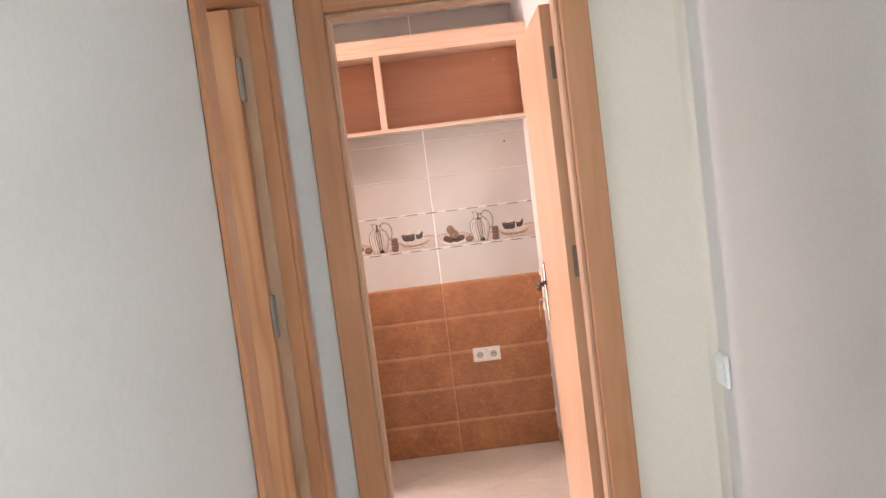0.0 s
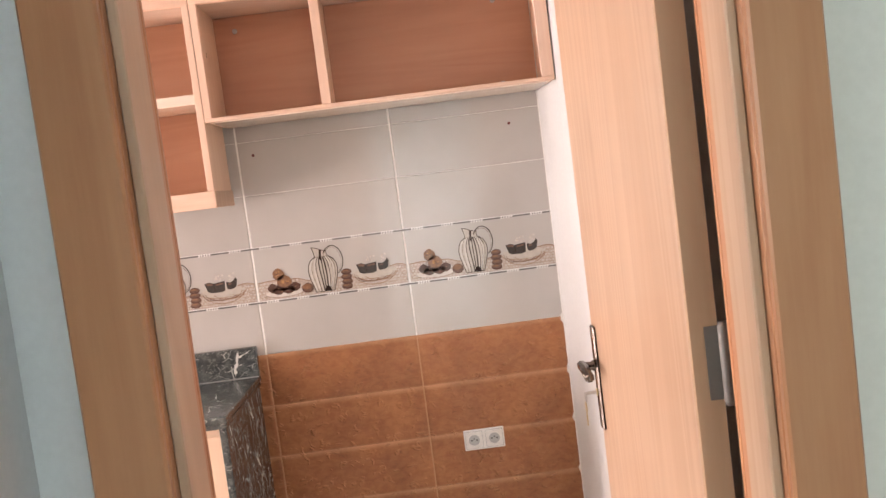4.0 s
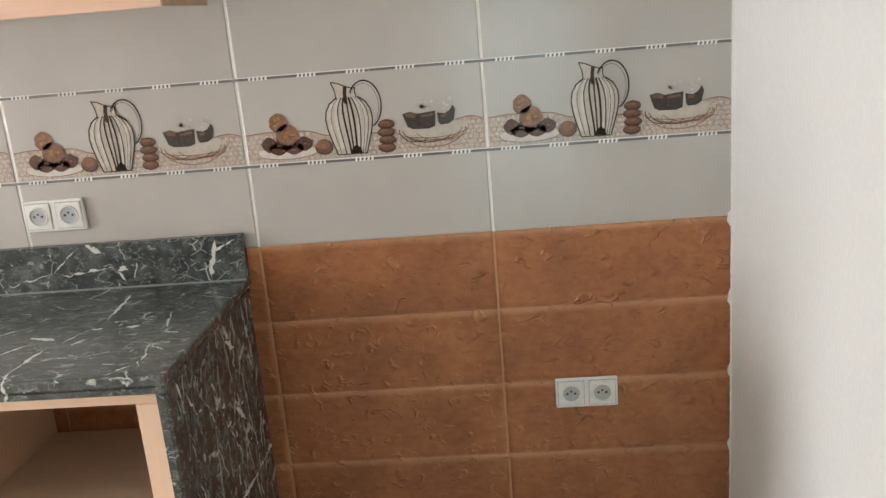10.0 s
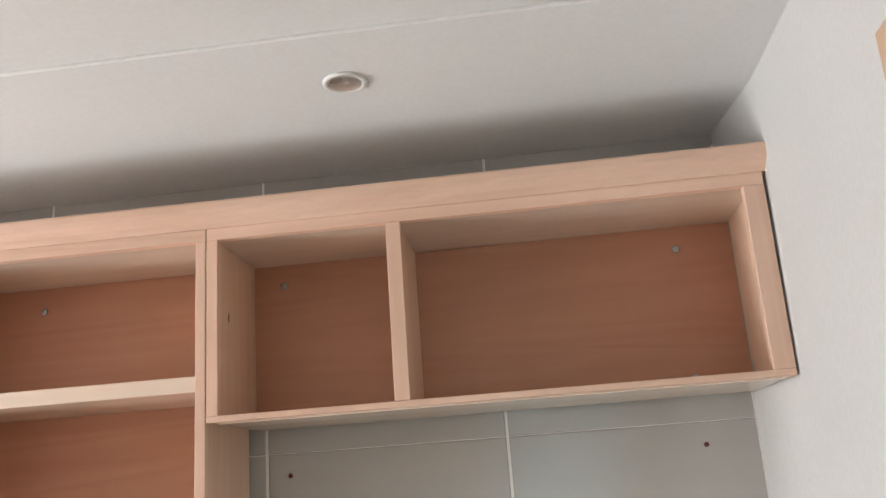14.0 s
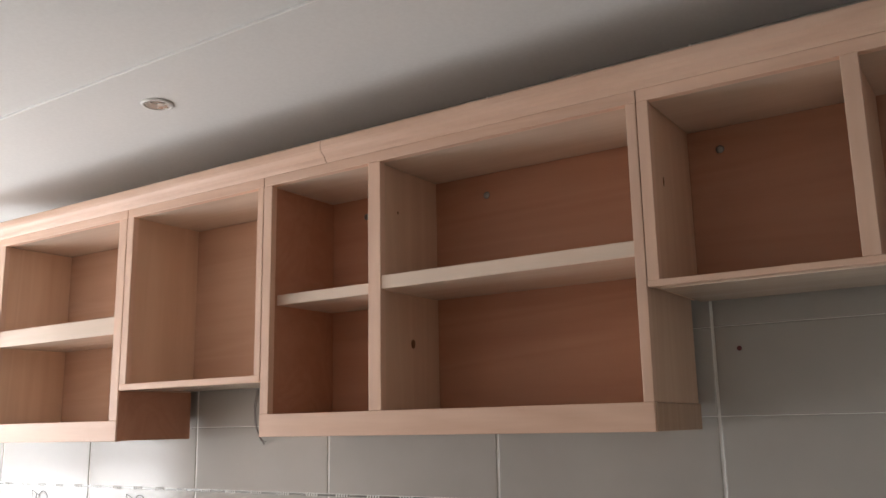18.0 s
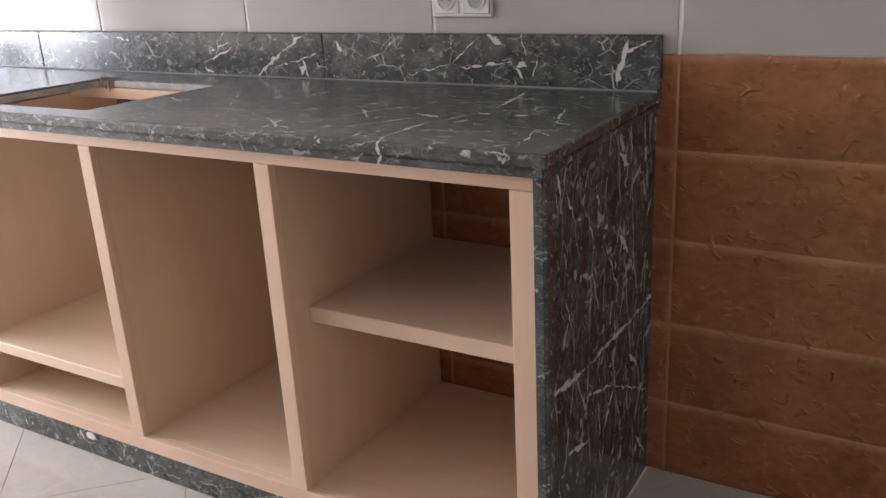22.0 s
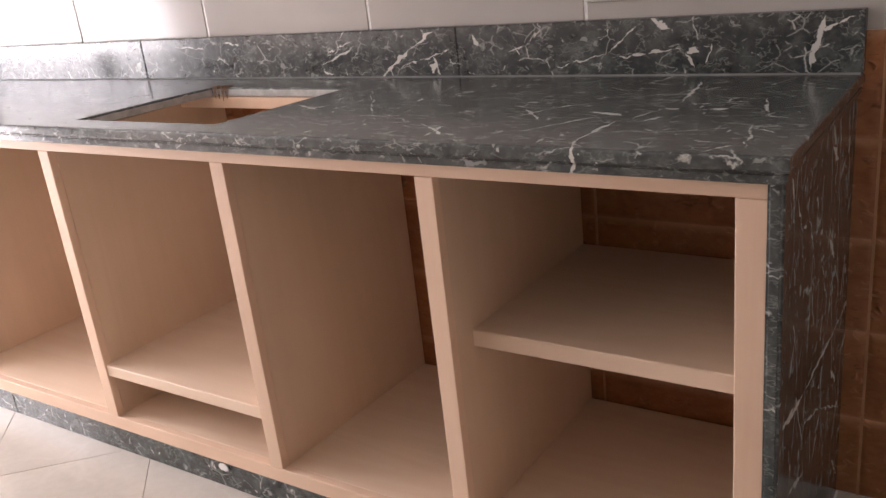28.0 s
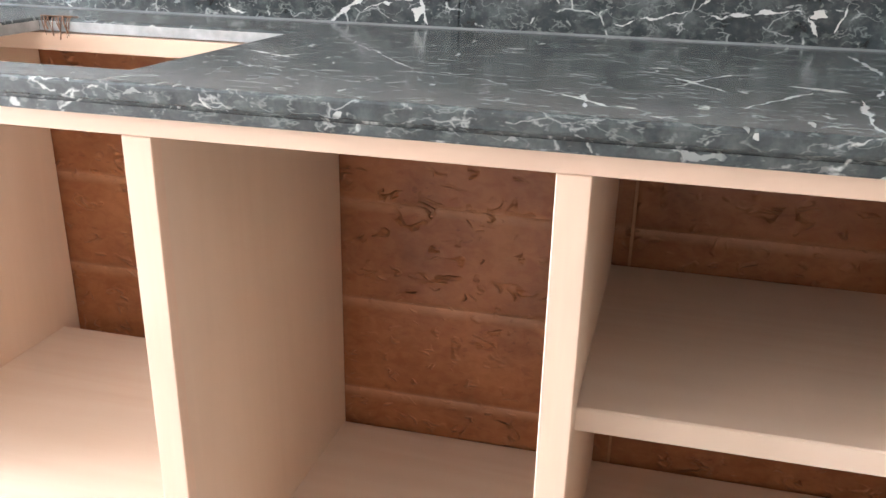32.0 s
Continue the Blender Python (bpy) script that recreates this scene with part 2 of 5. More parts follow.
            taper = calc(nt, "MULTIPLY", calc(nt, "MULTIPLY", u, calc(nt, "SUBTRACT", 1.0, u)), 4.0, True)
            wide = calc(nt, "MULTIPLY", calc(nt, "MULTIPLY", taper, broken), half * 0.85)
            mask = calc(nt, "MULTIPLY", calc(nt, "SUBTRACT", wide, away.outputs["Value"]), 1400.0, True)
            c = mix(nt, mask, c, (0.6, 0.61, 0.58))
        color(nt, bsdf, c)
        gloss(nt, bsdf, noise_at(nt, p, 12), 0.14, 0.24)
    return mat(name, build, 0.16, 0.45 if face == "yz" else 0.85)


def brown_tile_build(nt, bsdf):
    p = place(nt)
    lc = place(nt, local=True)
    big = noise_at(nt, p, 6.5, 4, 0.6)
    fine = noise_at(nt, place(nt, (1, 1, 1.6)), 34, 5, 0.6, 0.6)
    c = ramp(nt, big, [(0.28, (0.2, 0.07, 0.022)), (0.5, (0.318, 0.115, 0.04)), (0.72, (0.405, 0.168, 0.06))])
    c = mix(nt, 0.28, c, ramp(nt, fine, [(0.35, (0.2, 0.065, 0.024)), (0.6, (0.45, 0.2, 0.085))]))
    # glaze drawn thin and paler along the upper and lower edges
    sep = nt.nodes.new("ShaderNodeSeparateXYZ")
    nt.links.new(p, sep.inputs[0])
    row = calc(nt, "FRACT", calc(nt, "DIVIDE", sep.outputs[2], 0.194))
    thin = ramp(nt, row, [(0.0, (0.42, 0.42, 0.42)), (0.045, (0, 0, 0)), (0.9, (0, 0, 0)), (0.97, (0.4, 0.4, 0.4)), (1.0, (0.46, 0.46, 0.46))])
    c = mix(nt, mix(nt, 1.0, thin, ramp(nt, big, [(0.3, (0.6, 0.6, 0.6)), (0.6, (1, 1, 1))]), "MULTIPLY"), c, (0.62, 0.36, 0.2))
    # cleft relief: short curved wrinkles, highlights on their crests put into the colour
    wr = noise_at(nt, place(nt, (1, 1, 1.7)), 17, 1, 0.5, 1.1)
    ridge = ramp(nt, wr, [(0.4, (0, 0, 0)), (0.48, (1, 1, 1)), (0.56, (0, 0, 0))])
    gate = ramp(nt, noise_at(nt, p, 26, 1), [(0.54, (0, 0, 0)), (0.66, (1, 1, 1))])
    ridges = mix(nt, 1.0, ridge, gate, "MULTIPLY")
    c = mix(nt, mix(nt, 1.0, ridges, (0.22, 0.22, 0.22), "MULTIPLY"), c, (0.48, 0.21, 0.085))
    # small dark pits and creases, the shaded side of the relief put into colour
    pits = ramp(nt, noise_at(nt, place(nt, (1, 1, 1.9)), 52, 2, 0.5, 0.7), [(0.62, (0, 0, 0)), (0.69, (0.45, 0.45, 0.45))])
    pits = mix(nt, 1.0, pits, ramp(nt, noise_at(nt, p, 11, 2), [(0.45, (0, 0, 0)), (0.6, (1, 1, 1))]), "MULTIPLY")
    c = mix(nt, pits, c, (0.13, 0.042, 0.015))
    color(nt, bsdf, piece_tone(nt, c, 0.06))
    swell = noise_at(nt, place(nt, (1, 1, 1.4)), 9, 2, 0.5)
    h = mix(nt, 0.5, mix(nt, 0.16, swell, fine), ridges)
    bump(nt, bsdf, h, 1.0, 0.009)
    gloss(nt, bsdf, big, 0.3, 0.42)


def grey_tile_build(nt, bsdf):
    p = place(nt)
    n = noise_at(nt, p, 3.0, 4)
    c = ramp(nt, n, [(0.3, (0.445, 0.423, 0.396)), (0.7, (0.5, 0.478, 0.45))])
    color(nt, bsdf, piece_tone(nt, c, 0.02))
    bump(nt, bsdf, noise_at(nt, p, 14, 2), 0.05, 0.002)
    gloss(nt, bsdf, noise_at(nt, p, 8), 0.1, 0.16)


def floor_tile_build(nt, bsdf):
    p = place(nt)
    cloud = noise_at(nt, p, 2.6, 5, 0.6, 0.8)
    fine = noise_at(nt, p, 55, 4)
    c = ramp(nt, cloud, [(0.3, (0.53, 0.5, 0.445)), (0.5, (0.59, 0.56, 0.505)), (0.72, (0.65, 0.62, 0.565))])
    v = node(nt, "TexVoronoi", Scale=5.0)
    v.feature = "DISTANCE_TO_EDGE"
    warp = nt.nodes.new("ShaderNodeVectorMath")
    warp.operation = "MULTIPLY_ADD"
    warp.inputs[1].default_value = (0.25, 0.25, 0.0)
    n3 = node(nt, "TexNoise", Scale=6.0, Detail=4.0)
    nt.links.new(p, n3.inputs["Vector"])
    nt.links.new(n3.outputs["Color"], warp.inputs[0])
    nt.links.new(p, warp.inputs[2])
    nt.links.new(warp.outputs[0], v.inputs["Vector"])
    vein = ramp(nt, v.outputs["Distance"], [(0.0, (1, 1, 1)), (0.04, (0, 0, 0))])
    vein = mix(nt, 1.0, vein, ramp(nt, noise_at(nt, p, 4), [(0.5, (0, 0, 0)), (0.65, (0.22, 0.22, 0.22))]), "MULTIPLY")
    c = mix(nt, vein, c, (0.78, 0.77, 0.74))
    c = mix(nt, 0.05, c, ramp(nt, fine, [(0.35, (0.3, 0.27, 0.22)), (0.65, (0.9, 0.88, 0.84))]))
    color(nt, bsdf, piece_tone(nt, c, 0.025))
    gloss(nt, bsdf, cloud, 0.06, 0.12)


M_PLASTER = plaster("white_plaster", (0.62, 0.615, 0.595))
M_BARE = plaster("bare_plaster", (0.62, 0.61, 0.59))
M_HALL = plaster("hall_paint", (0.66, 0.67, 0.67))
M_WARM_LIT_WALL = plaster("warm_lit_plaster", (0.71, 0.685, 0.61))
M_WARM_BOUNCE = plaster("warm_bounce_plaster", (0.63, 0.565, 0.5))
M_CEIL = plaster("ceiling_plaster", (0.83, 0.83, 0.82))
M_WOOD_X = wood("pale_beech_x", (0.7, 0.46, 0.335), (0.84, 0.595, 0.46), "x", 0.45)
M_WOOD_Z = wood("pale_beech_z", (0.7, 0.46, 0.335), (0.84, 0.595, 0.46), "z", 0.45)
M_BASE_X = wood("pale_board_x", (0.77, 0.545, 0.395), (0.86, 0.64, 0.475), "x", 0.5, 0.8, figured=0.12)
M_BASE_Z = wood("pale_board_z", (0.77, 0.545, 0.395), (0.86, 0.64, 0.475), "z", 0.5, 0.8, figured=0.12)
M_BASE_Y = wood("pale_board_y", (0.74, 0.555, 0.405), (0.81, 0.625, 0.47), "z", 0.5, 0.8, 0.15, figured=0.1)
M_SHELF = wood("varnished_board_x", (0.76, 0.6, 0.485), (0.86, 0.71, 0.59), "x", 0.22, 1.0, 0.3, 0.4, 0.15)
# level boards paler than the partitions: light from above put into the colour
M_LIT_BOARD = wood("lit_shelf_board", (0.8, 0.61, 0.455), (0.88, 0.705, 0.555), "x", 0.42, 0.8, 0.06, figured=0.24)
M_INSIDE = wood("pale_inside_z", (0.69, 0.47, 0.335), (0.8, 0.575, 0.425), "z", 0.5, 0.8, figured=0.35)
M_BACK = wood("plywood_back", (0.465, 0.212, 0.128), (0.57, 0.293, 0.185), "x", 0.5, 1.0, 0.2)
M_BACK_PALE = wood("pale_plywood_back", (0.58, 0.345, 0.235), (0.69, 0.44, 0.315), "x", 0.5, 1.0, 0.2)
M_DOOR = wood("door_veneer", (0.45, 0.285, 0.185), (0.59, 0.41, 0.285), "z", 0.38, 1.0, 0.4, figured=0.45)
M_EDGE = wood("edge_lipping", (0.5, 0.3, 0.18), (0.6, 0.39, 0.25), "z", 0.4)
M_CASING = wood("varnished_pine", (0.44, 0.18, 0.085), (0.58, 0.29, 0.15), "z", 0.32, 1.0, 0.4)
M_PINE = wood("knotty_pine", (0.42, 0.165, 0.075), (0.6, 0.31, 0.16), "z", 0.34, 1.0, 0.3, figured=0.7)
M_CASING_X = wood("varnished_pine_x", (0.44, 0.18, 0.085), (0.58, 0.29, 0.15), "x", 0.32, 1.0, 0.4)
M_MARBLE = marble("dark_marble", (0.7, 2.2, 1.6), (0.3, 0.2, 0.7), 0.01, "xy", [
    (-1.763, -0.476, -1.696, -0.532, 0.006), (-1.723, -0.553, -1.731, -0.458, 0.004), (-1.647, -0.331, -1.575, -0.413, 0.0055), (-1.632, -0.382, -1.557, -0.278, 0.003),
    (-1.578, -0.503, -1.477, -0.365, 0.003), (-1.511, -0.346, -1.444, -0.370, 0.009), (-1.442, -0.400, -1.455, -0.538, 0.004), (-1.460, -0.516, -1.425, -0.639, 0.0028),
    (-1.399, -0.405, -1.375, -0.368, 0.006), (-1.383, -0.268, -1.404, -0.073, 0.005), (-1.255, -0.225, -1.223, -0.358, 0.004), (-1.228, -0.353, -1.189, -0.364, 0.004),
    (-1.230, -0.403, -1.204, -0.550, 0.004), (-1.229, -0.426, -1.181, -0.462, 0.003), (-1.257, -0.573, -1.210, -0.508, 0.003), (-2.197, -0.328, -2.099, -0.373, 0.005),
    (-2.145, -0.130, -1.878, -0.483, 0.002), (-1.422, -0.397, -1.407, -0.339, 0.004), (-2.150, -0.380, -2.108, -0.333, 0.004), (-1.982, -0.637, -1.914, -0.694, 0.006)])
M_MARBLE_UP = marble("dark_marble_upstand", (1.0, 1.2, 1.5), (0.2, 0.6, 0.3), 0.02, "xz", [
    (-2.199, 0.896, -2.092, 0.972, 0.007), (-2.100, 0.964, -2.032, 1.004, 0.006), (-2.142, 0.919, -1.976, 0.963, 0.0035), (-2.045, 0.955, -2.022, 0.896, 0.0025),
    (-2.379, 0.928, -2.255, 0.975, 0.004), (-2.358, 0.957, -2.262, 0.989, 0.003), (-2.381, 0.913, -2.334, 0.904, 0.003), (-1.933, 0.993, -1.916, 0.964, 0.005),
    (-1.845, 0.950, -1.785, 0.970, 0.0035), (-1.831, 0.966, -1.815, 0.941, 0.003), (-1.524, 1.008, -1.478, 0.982, 0.01), (-1.735, 0.916, -1.616, 0.944, 0.003),
    (-1.620, 0.940, -1.543, 1.003, 0.003), (-1.611, 0.932, -1.454, 0.951, 0.003), (-1.455, 0.944, -1.437, 0.910, 0.004), (-1.400, 0.969, -1.417, 0.916, 0.003),
    (-1.230, 0.902, -1.204, 1.006, 0.007), (-1.225, 0.965, -1.155, 1.002, 0.004), (-2.711, 0.994, -2.645, 0.986, 0.005), (-2.913, 0.987, -2.772, 0.979, 0.003)])
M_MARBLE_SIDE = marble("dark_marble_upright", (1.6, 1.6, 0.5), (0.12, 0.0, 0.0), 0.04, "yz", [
    (-0.559, 0.474, -0.386, 0.453, 0.008), (-0.401, 0.454, 0.017, 0.445, 0.006), (-0.401, 0.398, -0.234, 0.346, 0.004), (-0.252, 0.350, 0.002, 0.216, 0.003),
    (-0.293, 0.261, -0.225, 0.362, 0.006), (-0.479, 0.319, -0.366, 0.292, 0.007), (-0.221, 0.661, -0.167, 0.603, 0.009), (-0.221, 0.820, -0.168, 0.782, 0.01),
    (-0.620, 0.313, -0.595, 0.336, 0.01), (-0.232, 0.025, -0.183, 0.065, 0.011), (-0.147, 0.374, -0.087, 0.318, 0.009), (-0.042, 0.455, 0.025, 0.447, 0.01),
    (-0.517, 0.857, -0.498, 0.800, 0.004), (-0.484, 0.818, -0.431, 0.736, 0.003), (-0.558, 0.745, -0.572, 0.652, 0.004), (-0.480, 0.624, -0.457, 0.558, 0.004),
    (-0.276, 0.640, -0.214, 0.533, 0.003), (-0.406, 0.775, -0.345, 0.677, 0.003), (-0.099, 0.159, -0.019, 0.061, 0.005), (-0.523, 0.299, -0.494, 0.185, 0.003)])
M_SAWN = plain("sawn_marble", (0.42, 0.43, 0.42), 0.7, grain=0.25, scale=40)
M_SEAL = plain("grey_sealant", (0.2, 0.21, 0.21), 0.5)
M_BROWN = mat("brown_tile", brown_tile_build, 0.36)
M_GREY = mat("grey_tile", grey_tile_build, 0.13)
M_FLOOR = mat("floor_porcelain", floor_tile_build, 0.15)
M_GROUT = plain("grout", (0.84, 0.83, 0.8), 0.7)
M_FLOOR_GROUT = plain("floor_grout", (0.46, 0.42, 0.37), 0.85)
M_LIT_EDGE = plain("lit_edge_white", (0.9, 0.9, 0.89), 0.5, grain=0.02)
M_HINGE = plain("dull_steel", (0.2, 0.18, 0.16), 0.6, 0.4, 0.3)
M_SCREW = plain("zinc_screw", (0.4, 0.4, 0.39), 0.35, 0.5, 1.0)
M_GROUT_BROWN = plain("brown_grout", (0.5, 0.27, 0.145), 0.8)
M_PLASTIC = plain("white_plastic", (0.78, 0.78, 0.76), 0.3)
M_SWITCH = plain("cool_white_plastic", (0.82, 0.86, 0.88), 0.3)
M_SOCKET_GREY = plain("socket_grey", (0.42, 0.44, 0.45), 0.4)
M_REFLECTOR = plain("silver_reflector", (0.86, 0.85, 0.83), 0.28, 0.5, 0.85)
M_BLACK = plain("black_plastic", (0.02, 0.02, 0.02), 0.4)
M_CHROME = plain("worn_chrome", (0.42, 0.41, 0.4), 0.32, 0.5, 1.0)
M_BRONZE = plain("dark_bronze", (0.16, 0.13, 0.11), 0.25, 0.5, 1.0)
M_BRASS = plain("brass", (0.55, 0.42, 0.22), 0.3, 0.5, 1.0)
M_INK = plain("ink_brown", (0.035, 0.02, 0.015), 0.25)
M_CREAM = plain("print_cream", (0.6, 0.56, 0.51), 0.2, grain=0.12)
M_JUG = plain("print_jug", (0.5, 0.455, 0.395), 0.2, grain=0.1)
M_LACE = plain("print_lace", (0.42, 0.34, 0.285), 0.22, grain=0.35, scale=130)
M_CAKE = plain("print_cake", (0.095, 0.045, 0.032), 0.22, grain=0.22, scale=110)
M_BUN = plain("print_bun", (0.24, 0.125, 0.07), 0.22, grain=0.22, scale=110)
M_GOLD = plain("print_gold", (0.38, 0.2, 0.085), 0.22, grain=0.22, scale=110)
M_COCOA = plain("print_cocoa", (0.15, 0.085, 0.062), 0.22, grain=0.22, scale=110)
M_CUP = plain("print_cup", (0.05, 0.041, 0.035), 0.2, grain=0.22, scale=110)
M_LINE = plain("dark_metal_line", (0.22, 0.215, 0.205), 0.25, 0.5, 0.4)
M_RED = plain("red_plug", (0.12, 0.015, 0.015), 0.5)
M_PATCH = plain("white_filler", (0.8, 0.79, 0.76), 0.6)
M_WIRE = plain("grey_wire", (0.35, 0.33, 0.32), 0.5)
M_GLASS = mat("window_glass", lambda nt, b: None, 0.02)
M_GLASS.node_tree.nodes["Principled BSDF"].inputs["Transmission Weight"].default_value = 1.0

# ---- building helpers ----
ORIGIN = {}


def thing(name, at, label, category, group="", kind="", turn=0.0):
    ob = new(name)
    ob.location = at
    ob.rotation_euler = (0, 0, radians(turn))
    ob.empty_display_size = 0.1
    ORIGIN[ob.name] = Vector(at)
    return tagged(ob, label, category, group, kind)


def part(name, bm, material, parent, label="", smooth=False):
    """Links a bmesh, made in the place's metres, as one mesh under a thing or a part."""
    o = ORIGIN.get(parent.name, Vector()) if parent else Vector()
    bmesh.ops.translate(bm, verts=bm.verts, vec=-o)
    me = bpy.data.meshes.new(name)
    bm.to_mesh(me)
    bm.free()
    for m in material if isinstance(material, (list, tuple)) else [material]:
        me.materials.append(m)
    if smooth:
        me.shade_smooth()
    ob = new(name, me)
    if parent:
        ob.parent = parent
        ORIGIN[ob.name] = o
    if label:
        ob["label"] = label
    return ob


def box(x0, x1, y0, y1, z0, z1, bevel=0.0012, bm=None):
    own = bm is None
    bm = bm or bmesh.new()
    m = Matrix.LocRotScale(((x0 + x1) / 2, (y0 + y1) / 2, (z0 + z1) / 2), None, (abs(x1 - x0), abs(y1 - y0), abs(z1 - z0)))
    made = bmesh.ops.create_cube(bm, size=1, matrix=m)
    if bevel and own:
        bmesh.ops.bevel(bm, geom=bm.edges[:], offset=bevel, segments=1, affect="EDGES")
    return bm


def prism(points, axis, a, b, bm=None, mi=0):
    """A closed outline pushed along an axis: points are pairs of the two other coordinates."""
    bm = bm or bmesh.new()

    def at(p, v):
        return {"x": (v, p[0], p[1]), "y": (p[0], v, p[1]), "z": (p[0], p[1], v)}[axis]
    lo = [bm.verts.new(at(p, a)) for p in points]
    hi = [bm.verts.new(at(p, b)) for p in points]
    n = len(points)
    faces = [bm.faces.new(lo), bm.faces.new(hi)] + [bm.faces.new((lo[i], lo[(i + 1) % n], hi[(i + 1) % n], hi[i])) for i in range(n)]
    for f in faces:
        f.material_index = mi
    bmesh.ops.recalc_face_normals(bm, faces=bm.faces[:])
    return bm


def turned(profile, at, axis="z", steps=24, bm=None, ring_shape=False):
    """A lathe: profile of (radius, height)."""
    bm = bm or bmesh.new()
    rings = []
    for r, h in profile:
        ring = []
        for i in range(steps):
            a = 2 * math.pi * i / steps
            u, v = r * math.cos(a), r * math.sin(a)
            c = {"z": (u, v, h), "y": (u, h, v), "x": (h, u, v)}[axis]
            ring.append(bm.verts.new(Vector(at) + Vector(c)))
        rings.append(ring)
    for lo, hi in zip(rings, rings[1:] + (rings[:1] if ring_shape else [])):
        for i in range(steps):
            bm.faces.new((lo[i], lo[(i + 1) % steps], hi[(i + 1) % steps], hi[i]))
    for ring in () if ring_shape else (rings[0], rings[-1]):
        bm.faces.new(ring)
    bmesh.ops.recalc_face_normals(bm, faces=bm.faces[:])
    return bm


def tube(points, radius, bm=None, steps=8):
    bm = bm or bmesh.new()
    pts = [Vector(p) for p in points]
    rings = []
    for i, p in enumerate(pts):
        d = (pts[min(i + 1, len(pts) - 1)] - pts[max(i - 1, 0)]).normalized()
        q = d.to_track_quat("Z", "Y")
        rings.append([bm.verts.new(p + q @ Vector((radius * math.cos(2 * math.pi * k / steps), radius * math.sin(2 * math.pi * k / steps), 0))) for k in range(steps)])
    for lo, hi in zip(rings, rings[1:]):
        for k in range(steps):
            bm.faces.new((lo[k], lo[(k + 1) % steps], hi[(k + 1) % steps], hi[k]))
    bm.faces.new(rings[0]), bm.faces.new(rings[-1])
    bmesh.ops.recalc_face_normals(bm, faces=bm.faces[:])
    return bm


def structure(name, bm, material, label, category):
    return tagged(part(name, bm, material, None), label, category, kind="structure")

# ---- the plan ----
FLOOR = 0.01
CEIL = 2.425
SOUTH, HALL = -2.155, -2.285      # kitchen and hall faces of the door wall
WEST = -5.0
ROW, FIRST, PITCH = 0.194, 0.549, 0.5605
COLS = [0.0] + [-FIRST - PITCH * k for k in range(9)]
COLS[-1] = WEST
YB = -0.555                     # front of the base cabinet at its end panel

structure("floor", box(WEST - 0.2, 0.5, -7.1, 0.2, -0.15, 0.006, 0), M_FLOOR_GROUT, "dark grout bed under glossy cream floor tiles", "floor")
structure("floor_hall", box(-2.75, HX1, -6.95, HALL - 0.0005, 0.0062, FLOOR, 0), M_FLOOR, "glossy cream hall floor", "floor")
structure("wall_north", box(WEST - 0.2, 0.2, 0.003, 0.2, 0, 2.7, 0), M_GROUT, "tiled kitchen wall with pale grout joints", "wall")

# east wall: slightly uneven plaster
bm = bmesh.new()
cols = [(0.004, (0.0, 0.0, 0.0)), (-0.12, (0.006, 0.014, 0.016)), (-0.3, (0.012, 0.03, 0.036)), (-1.0, (0.014, 0.03, 0.036)), (SOUTH, (0.02, 0.03, 0.036))]
grid = [[bm.verts.new((x, y, z)) for x, z in zip(xs, (0, 1.75, 2.7))] for y, xs in cols]
back = [[bm.verts.new((0.25, y, z)) for z in (0, 1.75, 2.7)] for y, xs in cols]
for a, b in ((grid, 1), (back, -1)):
    for i in range(len(cols) - 1):
        for j in range(2):
            bm.faces.new((a[i][j], a[i + 1][j], a[i + 1][j + 1], a[i][j + 1]))
for i in range(len(cols) - 1):
    for j in (0, 2):
        bm.faces.new((grid[i][j], grid[i + 1][j], back[i + 1][j], back[i][j]))
for i in (0, len(cols) - 1):
    for j in range(2):
        bm.faces.new((grid[i][j], grid[i][j + 1], back[i][j + 1], back[i][j]))
bmesh.ops.recalc_face_normals(bm, faces=bm.faces[:])
structure("wall_east", bm, M_PLASTER, "white uneven plaster wall of the kitchen", "wall")

bm = prism([(-0.003, FLOOR), (0.04, FLOOR), (0.04, 0.1), (0.004, 0.1), (-0.001, 0.097), (-0.003, 0.092)], "y", SOUTH + 0.018, -0.0095)
structure("baseboard", bm, M_FLOOR, "low cream skirting tiles along the white kitchen wall", "baseboard")

# west wall with the window opening
WY0, WY1, WZ0, WZ1 = -1.76, -0.6, 0.05, 2.08
for n, b in (("wall_west", (WEST - 0.2, WEST, SOUTH - 0.3, WY0, 0, 2.7)), ("wall_west_far", (WEST - 0.2, WEST, WY1, 0.2, 0, 2.7)),
             ("wall_west_below", (WEST - 0.2, WEST, WY0, WY1, 0, WZ0)), ("wall_west_above", (WEST - 0.2, WEST, WY0, WY1, WZ1, 2.7))):
    structure(n, box(*b, 0), M_BARE, "bare grey plaster wall beside the kitchen window", "wall")
win = thing("window_1", (WEST - 0.08, (WY0 + WY1) / 2, WZ0), "white glazed balcony door with two glass sashes", "window", kind="structure")
fx0, fx1 = WEST - 0.1, WEST - 0.06
for b in ((fx0, fx1, WY0, WY0 + 0.05, WZ0, WZ1), (fx0, fx1, WY1 - 0.05, WY1, WZ0, WZ1), (fx0, fx1, -1.21, -1.15, WZ0, WZ1),
          (fx0, fx1, WY0 + 0.05, WY1 - 0.05, WZ0, WZ0 + 0.05), (fx0, fx1, WY0 + 0.05, WY1 - 0.05, WZ1 - 0.05, WZ1)):
    part("window_frame", box(*b), M_PLASTIC, win)
part("window_sill", box(WEST - 0.19, WEST + 0.03, WY0, WY1, WZ0 - 0.03, WZ0 - 0.001), M_MARBLE, win)
